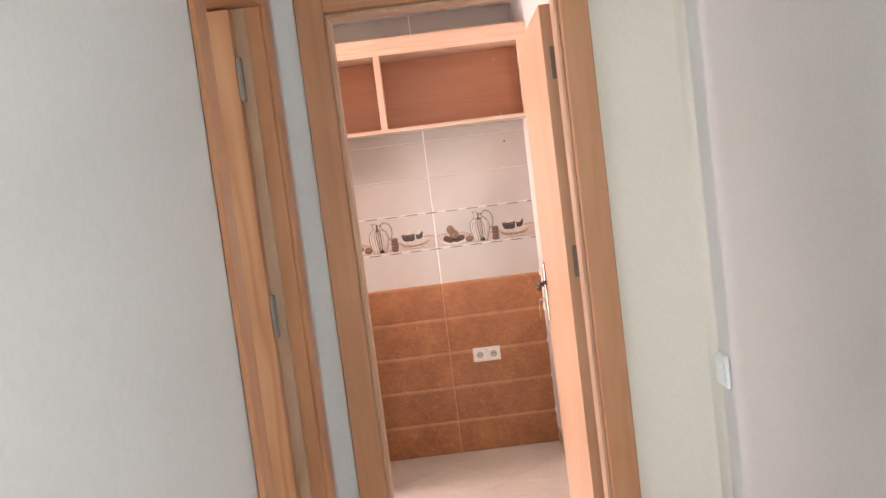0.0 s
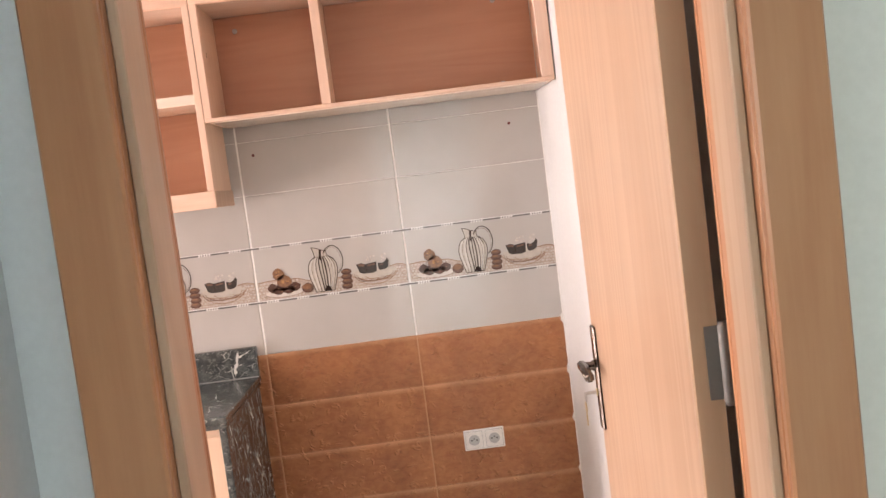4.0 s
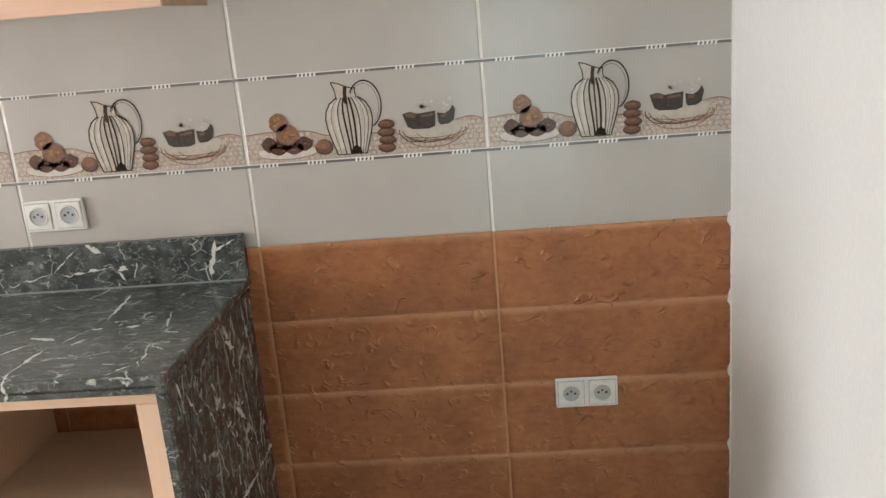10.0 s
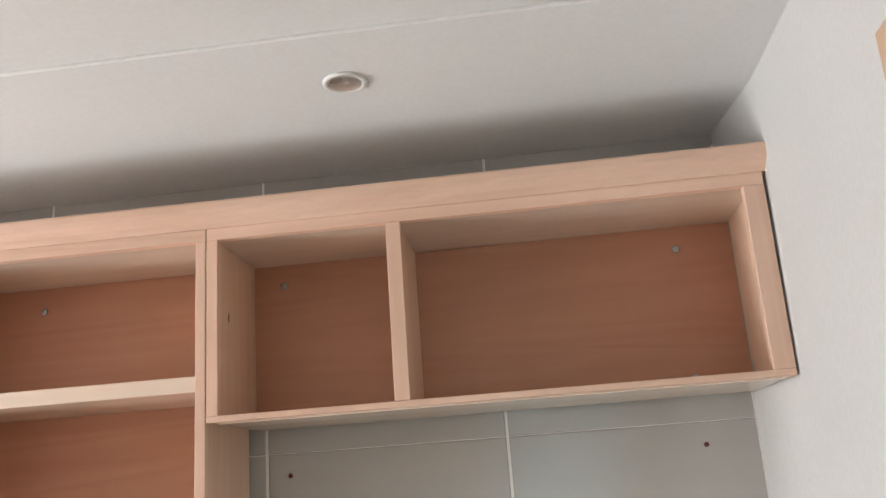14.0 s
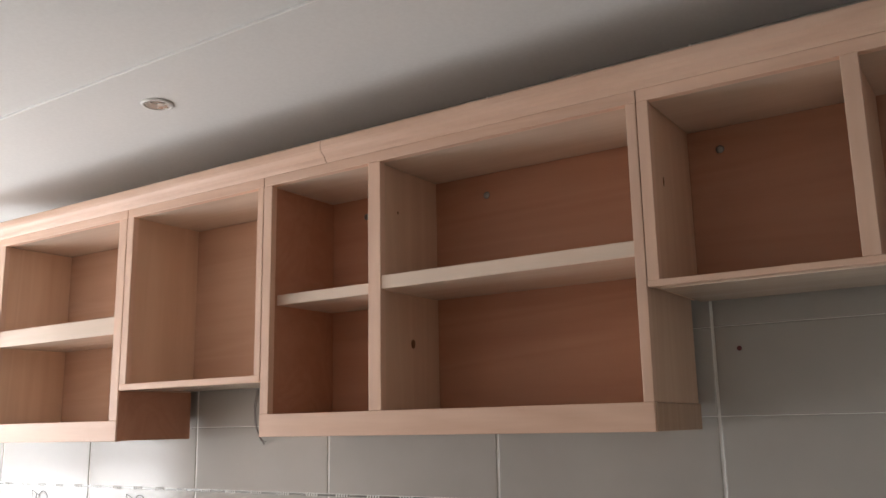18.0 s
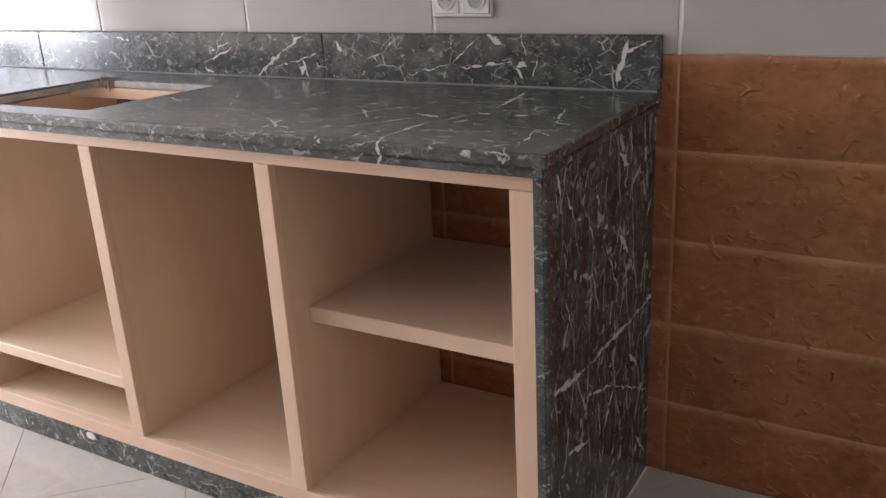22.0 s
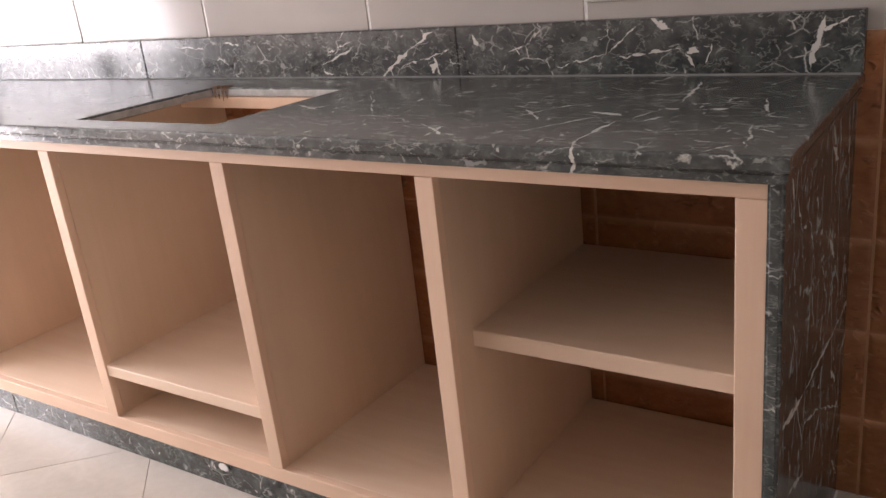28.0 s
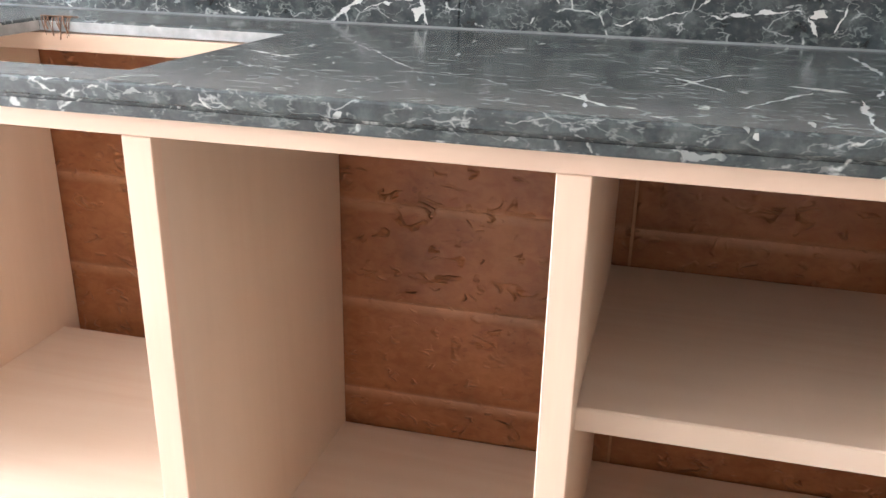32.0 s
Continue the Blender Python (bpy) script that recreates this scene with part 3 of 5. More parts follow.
for a, b in ((WY0 + 0.05, -1.21), (-1.15, WY1 - 0.05)):
    pane = part("pane", box(WEST - 0.083, WEST - 0.077, a, b, WZ0 + 0.05, WZ1 - 0.05, 0), M_GLASS, win)
    pane.visible_shadow = False

# door wall between kitchen and hall, with the opening
OX0, OX1, OZ = -0.795, -0.076, 2.069
MID = (SOUTH + HALL) / 2
for n, b in (("wall_south_hall_side", (WEST, OX0, HALL, MID, 0, 2.7)), ("wall_south_above", (OX0, OX1, HALL, SOUTH, OZ, 2.7))):
    structure(n, box(*b, 0), M_HALL, "painted wall around the kitchen doorway", "wall")
# unseen kitchen face, tinted tan only to warm the light bounced off it
structure("wall_south", box(WEST, OX0, MID + 0.0005, SOUTH, 0, 2.7, 0), M_WARM_BOUNCE, "unseen tan wall face, added to bounce warm light at the cabinets", "wall")
# the end beside the doorway runs into the hall wall in a soft, hand-smoothed corner
soft = [(HX1 - 0.03 + 0.03 * math.sin(k * math.pi / 20), HALL - 0.01 + 0.01 * math.cos(k * math.pi / 20)) for k in range(11)]
# warm light on this end is put into its cream colour
end = structure("wall_south_end", prism([(HX1, SOUTH), (OX1, SOUTH), (OX1, HALL)] + soft, "z", 0, 2.62), M_WARM_LIT_WALL, "wall beside the kitchen doorway, warm light put into its cream colour", "wall")
for f in end.data.polygons:
    f.use_smooth = abs(f.normal.z) < 0.5 and f.area < 0.2

# ceilings
structure("ceiling_border", box(WEST - 0.2, 0.1, -0.676, 0.2, CEIL, 2.75, 0), M_CEIL, "white plaster ceiling border with recessed spots", "ceiling")
# added strip, whiter than the ceiling, stands in for the step's lit face
structure("ceiling_trim", box(WEST, 0.02, -0.6805, -0.6765, CEIL - 0.0015, CEIL + 0.0055, 0.001), M_LIT_EDGE, "thin white strip on the ceiling step, lit edge put into its colour", "trim")
structure("ceiling", box(WEST - 0.2, 0.1, SOUTH, -0.6765, CEIL + 0.006, 2.75, 0), M_CEIL, "white plaster kitchen ceiling", "ceiling")
structure("ceiling_hall", box(-2.9, 0.5, -7.1, HALL, 2.62, 2.75, 0), M_CEIL, "white plaster hall ceiling", "ceiling")

# hall and side room
DY0, DY1, DZ = -3.2, -2.40, 2.07
structure("wall_hall_east", box(HX1, HX1 + 0.2, -7.1, HALL, 0, 2.75, 0), M_HALL, "smooth pale grey painted hall wall", "wall")
for n, b in (("wall_hall_west", (HX0 - 0.13, HX0, -5.6, DY0 + 0.05, 0, 2.75)), ("wall_hall_west_far", (HX0 - 0.13, HX0, -7.1, -6.8, 0, 2.75)), ("wall_hall_west_lintel", (HX0 - 0.13, HX0, -6.8, -5.6, 2.3, 2.75)), ("wall_hall_west_end", (HX0 - 0.13, HX0, DY1 - 0.05, HALL, 0, 2.75)),
             ("wall_hall_west_above", (HX0 - 0.13, HX0, DY0 + 0.05, DY1 - 0.05, DZ, 2.75))):
    structure(n, box(*b, 0), M_HALL, "smooth pale grey painted hall wall", "wall")
structure("wall_hall_south", box(HX0, HX1, -7.1, -6.95, 0, 2.75, 0), M_HALL, "painted wall at the end of the hall", "wall")
for n, b in (("wall_side_room_west", (-2.9, -2.75, -4.3, -3.85, 0, 2.75)), ("wall_side_room_west_near", (-2.9, -2.75, -2.95, HALL, 0, 2.75)), ("wall_side_room_west_below", (-2.9, -2.75, -3.85, -2.95, 0, 1.0)), ("wall_side_room_west_above", (-2.9, -2.75, -3.85, -2.95, 2.2, 2.75)), ("wall_side_room_south", (-2.75, HX0 - 0.13, -4.3, -4.15, 0, 2.75))):
    structure(n, box(*b, 0), M_PLASTER, "white plaster wall of the side room", "wall")

# ---- floor tiles, laid diagonally ----
SIDE = 0.6125 / math.sqrt(2)


def slab_mesh(name, w, h, d, material, edge=0.0015, drop=None):
    """A thin piece facing -y in its own x, z: front inset by its rounded edge."""
    verts, faces = [], []
    drop = drop or edge
    rings = ((edge, 0.0), (edge * 0.6, drop * 0.12), (edge * 0.28, drop * 0.42), (0, drop), (0, d))
    for inset, y in rings:
        verts += [(inset, y, inset), (w - inset, y, inset), (w - inset, y, h - inset), (inset, y, h - inset)]
    faces.append((0, 1, 2, 3))
    for r in range(len(rings) - 1):
        for i in range(4):
            j = (i + 1) % 4
            faces.append((4 * r + i, 4 * r + 4 + i, 4 * r + 4 + j, 4 * r + j))
    me = bpy.data.meshes.new(name)
    me.from_pydata(verts, [], faces)
    me.materials.append(material)
    return me


def cut(poly, axis, limit, keep_below):
    """Clips a flat outline at one straight line."""
    out = []
    for (p, q) in zip(poly, poly[1:] + poly[:1]):
        a, b = [(v[axis] - limit) * (1 if keep_below else -1) for v in (p, q)]
        if a <= 0:
            out.append(p)
        if a * b < 0:
            t = a / (a - b)
            out.append((p[0] + (q[0] - p[0]) * t, p[1] + (q[1] - p[1]) * t))
    return out


def pieces_floor():
    floor = bpy.data.objects["floor"]
    w = SIDE - 0.0016
    me = slab_mesh("floor_tile", w, w, 0.008, M_FLOOR, 0.0008)
    c = math.sqrt(0.5)
    for i in range(-12, 16):
        for j in range(-12, 16):
            s, d = -1.421 - 0.6125 * i, -1.033 - 0.6125 * j
            x, y = (s + d) / 2 + 0.001, (s - d) / 2
            poly = [(x, y), (x + w * c, y + w * c), (x, y + 2 * w * c), (x - w * c, y + w * c)]
            cutted = poly
            for axis, limit, below in ((0, 0.034, True), (0, WEST, False), (1, 0.0, True), (1, HALL, False)):
                cutted = cut(cutted, axis, limit, below) if cutted else cutted
            if len(cutted) < 3:
                continue
            if cutted == poly:
                ob = new("floor_tile", me)
                # lower corner of the diamond, lying flat
                ob.matrix_local = Matrix.Translation((x, y, FLOOR)) @ Matrix.Rotation(radians(45), 4, "Z") @ Matrix.Rotation(radians(-90), 4, "X")
            else:
                area = sum(p[0] * q[1] - p[1] * q[0] for p, q in zip(cutted, cutted[1:] + cutted[:1])) / 2
                if abs(area) < 0.0004:
                    continue
                ob = part("floor_tile", prism(cutted, "z", FLOOR - 0.008, FLOOR), M_FLOOR, None)
            ob.parent = floor


# ---- wall tiles ----
def motif(w):
    """The printed still life of one border tile: cakes, jug, biscuits, cups and a lace cloth."""
    bm = bmesh.new()

    def poly(pts, mi, layer):
        f = bm.faces.new([bm.verts.new((u, -0.0003 * layer, v)) for u, v in pts])
        f.material_index = mi

    def disc(u, v, a, b, mi, layer, n=14, jag=0.0):
        poly([(u + a * (1 + jag * math.sin(5 * t + u * 90)) * math.cos(t), v + b * (1 + jag * math.cos(4 * t)) * math.sin(t)) for t in [2 * math.pi * k / n for k in range(n)]], mi, layer)

    def line(pts, width, mi, layer):
        for (u0, v0), (u1, v1) in zip(pts, pts[1:]):
            d = math.hypot(u1 - u0, v1 - v0) or 1
            nu, nv = -(v1 - v0) / d * width / 2, (u1 - u0) / d * width / 2
            poly([(u0 + nu, v0 + nv), (u1 + nu, v1 + nv), (u1 - nu, v1 - nv), (u0 - nu, v0 - nv)], mi, layer)

    def arc(u, v, a, b, t0, t1, n=14):
        return [(u + a * math.cos(radians(t0 + (t1 - t0) * k / n)), v + b * math.sin(radians(t0 + (t1 - t0) * k / n))) for k in range(n + 1)]

    INK, CREAM, JUG, LACE, CAKE, BUN, CUP, GOLD, COCOA = range(9)

    def curve(knots, n):
        """Points along smooth steps between knots, clipped to the tile."""
        out = []
        for k in range(n + 1):
            u = 0.5605 * k / n
            (p, vp), (q, vq) = next((x, y) for x, y in zip(knots, knots[1:]) if x[0] <= u <= y[0] + 1e-9)
            t = (u - p) / (q - p)
            out.append((min(max(u, 0.003), w - 0.003), vp + (vq - vp) * (3 * t * t - 2 * t ** 3)))
        return out
    # lace cloth with a waving hem
    hem = curve(((0.0, 0.071), (0.05, 0.075), (0.14, 0.073), (0.2, 0.058), (0.3, 0.056), (0.35, 0.06), (0.45, 0.066), (0.525, 0.079), (0.5605, 0.071)), 44)
    poly([(0.003, 0.006)] + hem + [(w - 0.003, 0.006)], LACE, 1)
    line(hem, 0.0022, BUN, 2)
    rng = random.Random(4)
    for a in range(46):
        for b in range(6):
            u = 0.008 + 0.012 * a + 0.006 * (b % 2) + rng.uniform(-0.0015, 0.0015)
            v = 0.011 + 0.0108 * b + rng.uniform(-0.001, 0.001)
            if u < w - 0.006 and v < 0.052 + (0.014 if u < 0.15 or u > 0.5 else 0.0):
                disc(u, v, 0.0041, 0.0037, CREAM, 2, 8)
                disc(u, v, 0.0017, 0.0015, BUN if (a + b) % 3 else LACE, 3, 6)
    # plate of chocolate balls with two golden puffs on top
    disc(0.096, 0.026, 0.07, 0.016, CREAM, 4, 24)
    line(arc(0.096, 0.026, 0.07, 0.016, 175, 365, 20), 0.0014, COCOA, 5)
    for u, v, a, b in ((0.055, 0.046, 0.018, 0.0175), (0.137, 0.044, 0.021, 0.016), (0.076, 0.035, 0.022, 0.014), (0.112, 0.035, 0.024, 0.014), (0.094, 0.047, 0.026, 0.015)):
        disc(u, v, a, b, CAKE, 5, 18, 0.07)
    for k in range(22):
        u, v = rng.uniform(0.045, 0.152), rng.uniform(0.027, 0.056)
        disc(u, v, rng.uniform(0.002, 0.0045), rng.uniform(0.0015, 0.003), COCOA if k % 3 else BUN, 6, 8, 0.2)
    for u, v, a, b in ((0.1, 0.067, 0.027, 0.0235), (0.082, 0.095, 0.0215, 0.022)):
        disc(u, v, a, b, BUN, 7, 20, 0.05)
        line(arc(u, v, a * 0.95, b * 0.95, 190, 330), 0.003, COCOA, 8)
        for k in range(9):
            r, t = rng.uniform(0.1, 0.7), rng.uniform(0, 6.28)
            disc(u + a * r * math.cos(t) - a * 0.1, v + b * r * math.sin(t) + b * 0.1, a * rng.uniform(0.1, 0.24), b * rng.uniform(0.07, 0.16), GOLD if k % 3 else COCOA, 8, 8, 0.2)
    # macaroon
    disc(0.183, 0.033, 0.021, 0.0175, COCOA, 6, 20, 0.02)
    disc(0.181, 0.038, 0.016, 0.01, BUN, 7, 16, 0.02)
    line(arc(0.183, 0.033, 0.02, 0.0165, 185, 345), 0.0035, CAKE, 8)
    # jug: pale body with dark upright strokes
    ju, jb, jt = 0.2475, 0.012, 0.1415
    side = [(0.0, 0.034), (0.1, 0.0375), (0.25, 0.044), (0.45, 0.051), (0.62, 0.054), (0.78, 0.051), (0.9, 0.0415), (0.97, 0.031), (1.0, 0.0245)]
    left = [(ju - r, jb + (jt - jb) * t) for t, r in side]
    right = [(ju + r, jb + (jt - jb) * t) for t, r in side]
    poly(left + right[::-1], JUG, 4)

    def stroke(f0, f1, wide, lo=0, hi=9, mi=INK, layer=6):
        line([(ju + (f0 + (f1 - f0) * t) * r, jb + (jt - jb) * t) for t, r in side[lo:hi]], wide, mi, layer)
    for f in (-0.86, -0.55, 0.45, 0.68):
        stroke(f, f, 0.0075, 1, 8, CREAM, 5)
    stroke(-1.0, -1.0, 0.0028), stroke(1.0, 1.0, 0.0028)
    for f0, f1, wide in ((-0.72, -0.78, 0.0012), (-0.4, -0.5, 0.0024), (-0.06, -0.3, 0.0042), (0.1, -0.05, 0.0036), (0.32, 0.14, 0.0048), (0.56, 0.36, 0.0028), (0.72, 0.62, 0.0012), (0.86, 0.82, 0.0016)):
        stroke(f0, f1, wide)
    poly([(ju - 0.004, jb + 0.002), (ju + 0.024, jb + 0.001), (ju + 0.02, jb + 0.013), (ju + 0.011, jb + 0.022), (ju + 0.001, jb + 0.012)], INK, 6)
    line([(ju - 0.034, jb), (ju + 0.034, jb)], 0.0022, INK, 6)
    for f in (-1, 1):
        line([(ju + f * 0.0245, jt), (ju + f * 0.044, jt - 0.014)], 0.003, INK, 6)
    neck = [(ju - 0.0245, jt), (ju - 0.0275, jt + 0.019), (ju - 0.034, jt + 0.036), (ju - 0.02, jt + 0.033), (ju - 0.005, jt + 0.026), (ju + 0.012, jt + 0.02), (ju + 0.02, jt + 0.021), (ju + 0.019, jt + 0.01), (ju + 0.0215, jt)]
    poly(neck, JUG, 4)
    line(neck, 0.0024, INK, 6)
    line([(ju - 0.003, jt - 0.014), (ju - 0.0045, jt + 0.006), (ju - 0.002, jt + 0.024)], 0.0085, INK, 7)
    line(arc(ju + 0.0395, jt - 0.019, 0.0375, 0.054, 148, -66, 24), 0.0034, INK, 6)
    line(arc(ju + 0.0375, jt - 0.021, 0.0335, 0.0495, 150, -55, 24), 0.0011, COCOA, 6)
    # stack of biscuits
    for k in range(4):
        z, shift = 0.0205 + 0.0178 * k, (-0.002, 0.001, -0.001, 0.0005)[k]
        disc(0.331 + shift, z, 0.0205 - 0.001 * (k > 2), 0.0115, CAKE, 6, 18, 0.02)
        disc(0.33 + shift, z + 0.0018, 0.0185, 0.0072, COCOA, 7, 16, 0.03)
        disc(0.327 + shift, z + 0.004, 0.012, 0.003, BUN, 8, 12, 0.03)
    # bowl and saucer under two chocolate cups with cream
    disc(0.436, 0.057, 0.084, 0.021, JUG, 3, 26)
    line(arc(0.436, 0.057, 0.084, 0.021, 170, 375, 26), 0.0016, BUN, 4)
    for u, v, a, b, t0, t1 in ((0.436, 0.064, 0.078, 0.05, 190, 350), (0.428, 0.058, 0.06, 0.032, 185, 330), (0.45, 0.06, 0.055, 0.03, 205, 352), (0.4, 0.055, 0.04, 0.026, 170, 300), (0.47, 0.05, 0.045, 0.02, 220, 370), (0.44, 0.046, 0.06, 0.018, 200, 345)):
        line(arc(u, v, a, b, t0, t1, 18), 0.0019, BUN if t1 > 340 else CAKE, 5)
    poly([(0.37, 0.094), (0.388, 0.098), (0.404, 0.092), (0.446, 0.097), (0.4435, 0.062), (0.43, 0.057), (0.392, 0.058), (0.38, 0.064)], CUP, 6)
    poly([(0.45, 0.092), (0.466, 0.089), (0.478, 0.095), (0.486, 0.107), (0.4915, 0.097), (0.486, 0.072), (0.474, 0.065), (0.456, 0.064), (0.451, 0.07)], CUP, 6)
    for pts in ([(0.374, 0.093), (0.388, 0.096), (0.402, 0.091), (0.398, 0.084), (0.38, 0.086)], [(0.41, 0.089), (0.44, 0.092), (0.44, 0.086), (0.412, 0.083)], [(0.456, 0.086), (0.472, 0.088), (0.468, 0.081), (0.457, 0.08)]):
        poly(pts, COCOA, 7)
    line([(0.404, 0.091), (0.407, 0.062)], 0.0022, INK, 7)
    line([(0.4475, 0.094), (0.4485, 0.068)], 0.0016, CREAM, 7)
    for k in range(26):
        u = rng.choice((0.412, 0.424, 0.434, 0.468, 0.476)) + rng.uniform(-0.006, 0.006)
        v = 0.098 + rng.uniform(0.0, 0.024)
        disc(u, v, rng.uniform(0.0018, 0.0045), rng.uniform(0.002, 0.005), CREAM if k % 3 else JUG, 5, 9, 0.25)
    me = bpy.data.meshes.new("printed_still_life")
    bm.to_mesh(me)
    bm.free()
    for m in (M_INK, M_CREAM, M_JUG, M_LACE, M_CAKE, M_BUN, M_CUP, M_GOLD, M_COCOA):
        me.materials.append(m)
    return me


def bead_strip(w):
    """A thin metallic line with groups of small raised beads."""
    bm = bmesh.new()
    box(0.0, w, -0.0012, 0.002, -0.0036, 0.0022, 0, bm)
    prism([(0.0, 0.0023), (w, 0.0023), (w, 0.0042), (0.0, 0.0042)], "y", -0.0012, 0.002, bm, 1)
    step = w / 5
    for k in range(5):
        for j in range(5):
            u = 0.03 + step * k + 0.0094 * j
            prism([(u, -0.0048), (u + 0.0046, -0.0048), (u + 0.0064, 0.0048), (u + 0.0018, 0.0048)], "y", -0.0026, 0.002, bm, 1)
    me = bpy.data.meshes.new("bead_strip")
    bm.to_mesh(me)
    bm.free()
    me.materials.append(M_LINE)
    me.materials.append(M_PLASTIC)
    return me


def pieces_wall():
    wall = bpy.data.objects["wall_north"]
    V, H = 0.0055, 0.0026
    meshes = {}
    print_me = motif(PITCH - 0.0055)
    beads = {}
    level = [FLOOR] + [ROW * k + (0.006 if k > 6 else 0) for k in range(1, 13)] + [CEIL]      # the border row is a little taller
    rows = list(zip(level, level[1:]))
    for c in range(len(COLS) - 1):
        for r, (z0, z1) in enumerate(rows):
            V, H = (0.0036, 0.0) if r < 5 else (0.0068, 0.0016)
            x0, x1 = COLS[c + 1] + V / 2, COLS[c] - (V / 2 if c else 0.0)
            w, h = round(x1 - x0, 4), round(z1 - z0 - H, 4)
            m = M_BROWN if r < 5 else M_GREY
            key = (w, h, m.name)
            if key not in meshes:
                meshes[key] = slab_mesh("wall_tile", w, h, 0.008, m, *((0.013, 0.003) if r < 5 else (0.003, 0.0015)))
            ob = new("wall_tile", meshes[key])
            ob.parent = wall
            ob.matrix_local = Matrix.Translation((x0, 0, z0 + H / 2))
            if r == 6:
                pr = new("printed_still_life", print_me)
                pr.parent = ob
                pr.matrix_local = Matrix.Diagonal((w / (PITCH - 0.0055), 1, 1, 1))
        for z in level[6:8]:
            w = round(x1 - x0 + V, 4)
            if w not in beads:
                beads[w] = bead_strip(w)
            b = new("bead_strip", beads[w])
            b.parent = wall
            b.matrix_local = Matrix.Translation((x0 - V / 2, -0.0005, z))
    part("grout_bed", box(WEST + 0.001, -0.001, 0.0018, 0.005, 0.971, CEIL - 0.001, 0), M_GROUT, wall)
    # brown joint bed behind the lower rows
    for x in COLS[1:-1]:
        part("brown_joint", box(x - 0.0025, x + 0.0025, 0.0008, 0.006, 0.006, 0.968, 0), M_GROUT_BROWN, wall)


# ---- base cabinet ----
PIV = (-1.172, YB, FLOOR)
base = thing("base_cabinet", PIV, "unfinished pale wooden base cabinet with open bays, no doors", "cabinet")
X = [-1.172, -1.215, -1.71, -1.747, -2.208, -2.246, -2.79, -2.828, -3.518, -3.556, -4.1, -4.14, -4.6, -4.64]
ZB, ZT = 0.119, 0.8585
REAR = -0.008                   # where its boards meet the tiles
LEFT = WEST + 0.04

part("top_rail", box(LEFT, X[0], YB, YB + 0.02, 0.8315, ZT), M_BASE_X, base)
part("bottom_rail", box(LEFT, X[0], YB, YB + 0.02, 0.081, ZB), M_BASE_X, base)
for a, b in zip(X[1::2], X[0::2]):
    part("stile", box(a, b, YB - 0.0006, YB + 0.02, ZB + 0.0002, 0.8313), M_BASE_Z, base)
    lean = {X[0]: 0.0, X[2]: 0.011, X[4]: 0.02}.get(b, 0.017)      # not quite square to the front
    part("partition", prism([(b - 0.019, YB + 0.0205), (b - 0.001, YB + 0.0205), (b - 0.001 + lean, REAR), (b - 0.019 + lean, REAR)], "z", 0.085, 0.856), M_BASE_Y, base)
for a, b in zip(X[2::2], X[1::2]):
    part("floor_board", box(a - 0.006, b + 0.016, YB + 0.0205, REAR, 0.1, 0.118), M_LIT_BOARD, base)
part("shelf", box(X[2] - 0.004, X[1] + 0.02, -0.482, REAR, 0.483, 0.517, 0.002), M_LIT_BOARD, base)
part("shelf", box(X[6] - 0.002, X[5] + 0.004, YB + 0.004, -0.05, 0.237, 0.268, 0.002), M_LIT_BOARD, base)
part("shelf", box(X[10] - 0.002, X[9] + 0.012, YB + 0.03, -0.05, 0.47, 0.495, 0.002), M_BASE_X, base)
for z in (0.18, 0.25, 0.32):
    part("drawer_slat", box(X[10] + 0.01, X[9] - 0.01, YB + 0.03, YB + 0.045, z, z + 0.03), M_BACK, base)
part("back_batten", box(-2.787, -2.2275, -0.152, -0.13, 0.846, 0.8745), M_BASE_X, base)

# marble plinth, end panel, worktop and upstand
plinth = thing("plinth", (PIV[0], YB, FLOOR), "dark veined marble plinth under the base cabinet", "plinth")
for a, b, y in ((-2.385, X[0] - 0.001, 0.002), (-3.3, -2.3865, 0.003), (LEFT, -3.3015, 0.002)):
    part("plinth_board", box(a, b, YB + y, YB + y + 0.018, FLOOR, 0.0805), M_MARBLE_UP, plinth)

EX = -1.15                      # outer face of the marble end panel
panel = thing("end_panel", (-1.16, -0.3, FLOOR), "dark veined marble panel closing the cabinet end", "panel")
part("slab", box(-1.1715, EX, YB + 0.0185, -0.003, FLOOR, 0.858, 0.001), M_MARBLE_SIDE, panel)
part("foot_joint", prism([(EX, FLOOR), (EX + 0.0045, FLOOR), (EX + 0.003, FLOOR + 0.0015), (EX, FLOOR + 0.0025)], "y", YB + 0.02, -0.004), M_PATCH, panel, "pale sealant along the foot")
bm = box(-1.1717, EX + 0.001, YB - 0.01, YB + 0.018, FLOOR, 0.858, 0)
bmesh.ops.bevel(bm, geom=[e for e in bm.edges if abs(e.verts[0].co.z - e.verts[1].co.z) > 0.5 and e.verts[0].co.y < YB], offset=0.005, segments=3, affect="EDGES")
part("edge_strip", bm, M_MARBLE, panel)

top = thing("worktop", (-2.6, -0.3, 0.8588), "dark marble worktop with white veins and sink cutout", "worktop")
TOP, TY, TX = 0.898, -0.583, -1.14     # upper face, front edge and free end
HX, HXR, HYF, HYB = -2.655, -2.207, -0.508, -0.146


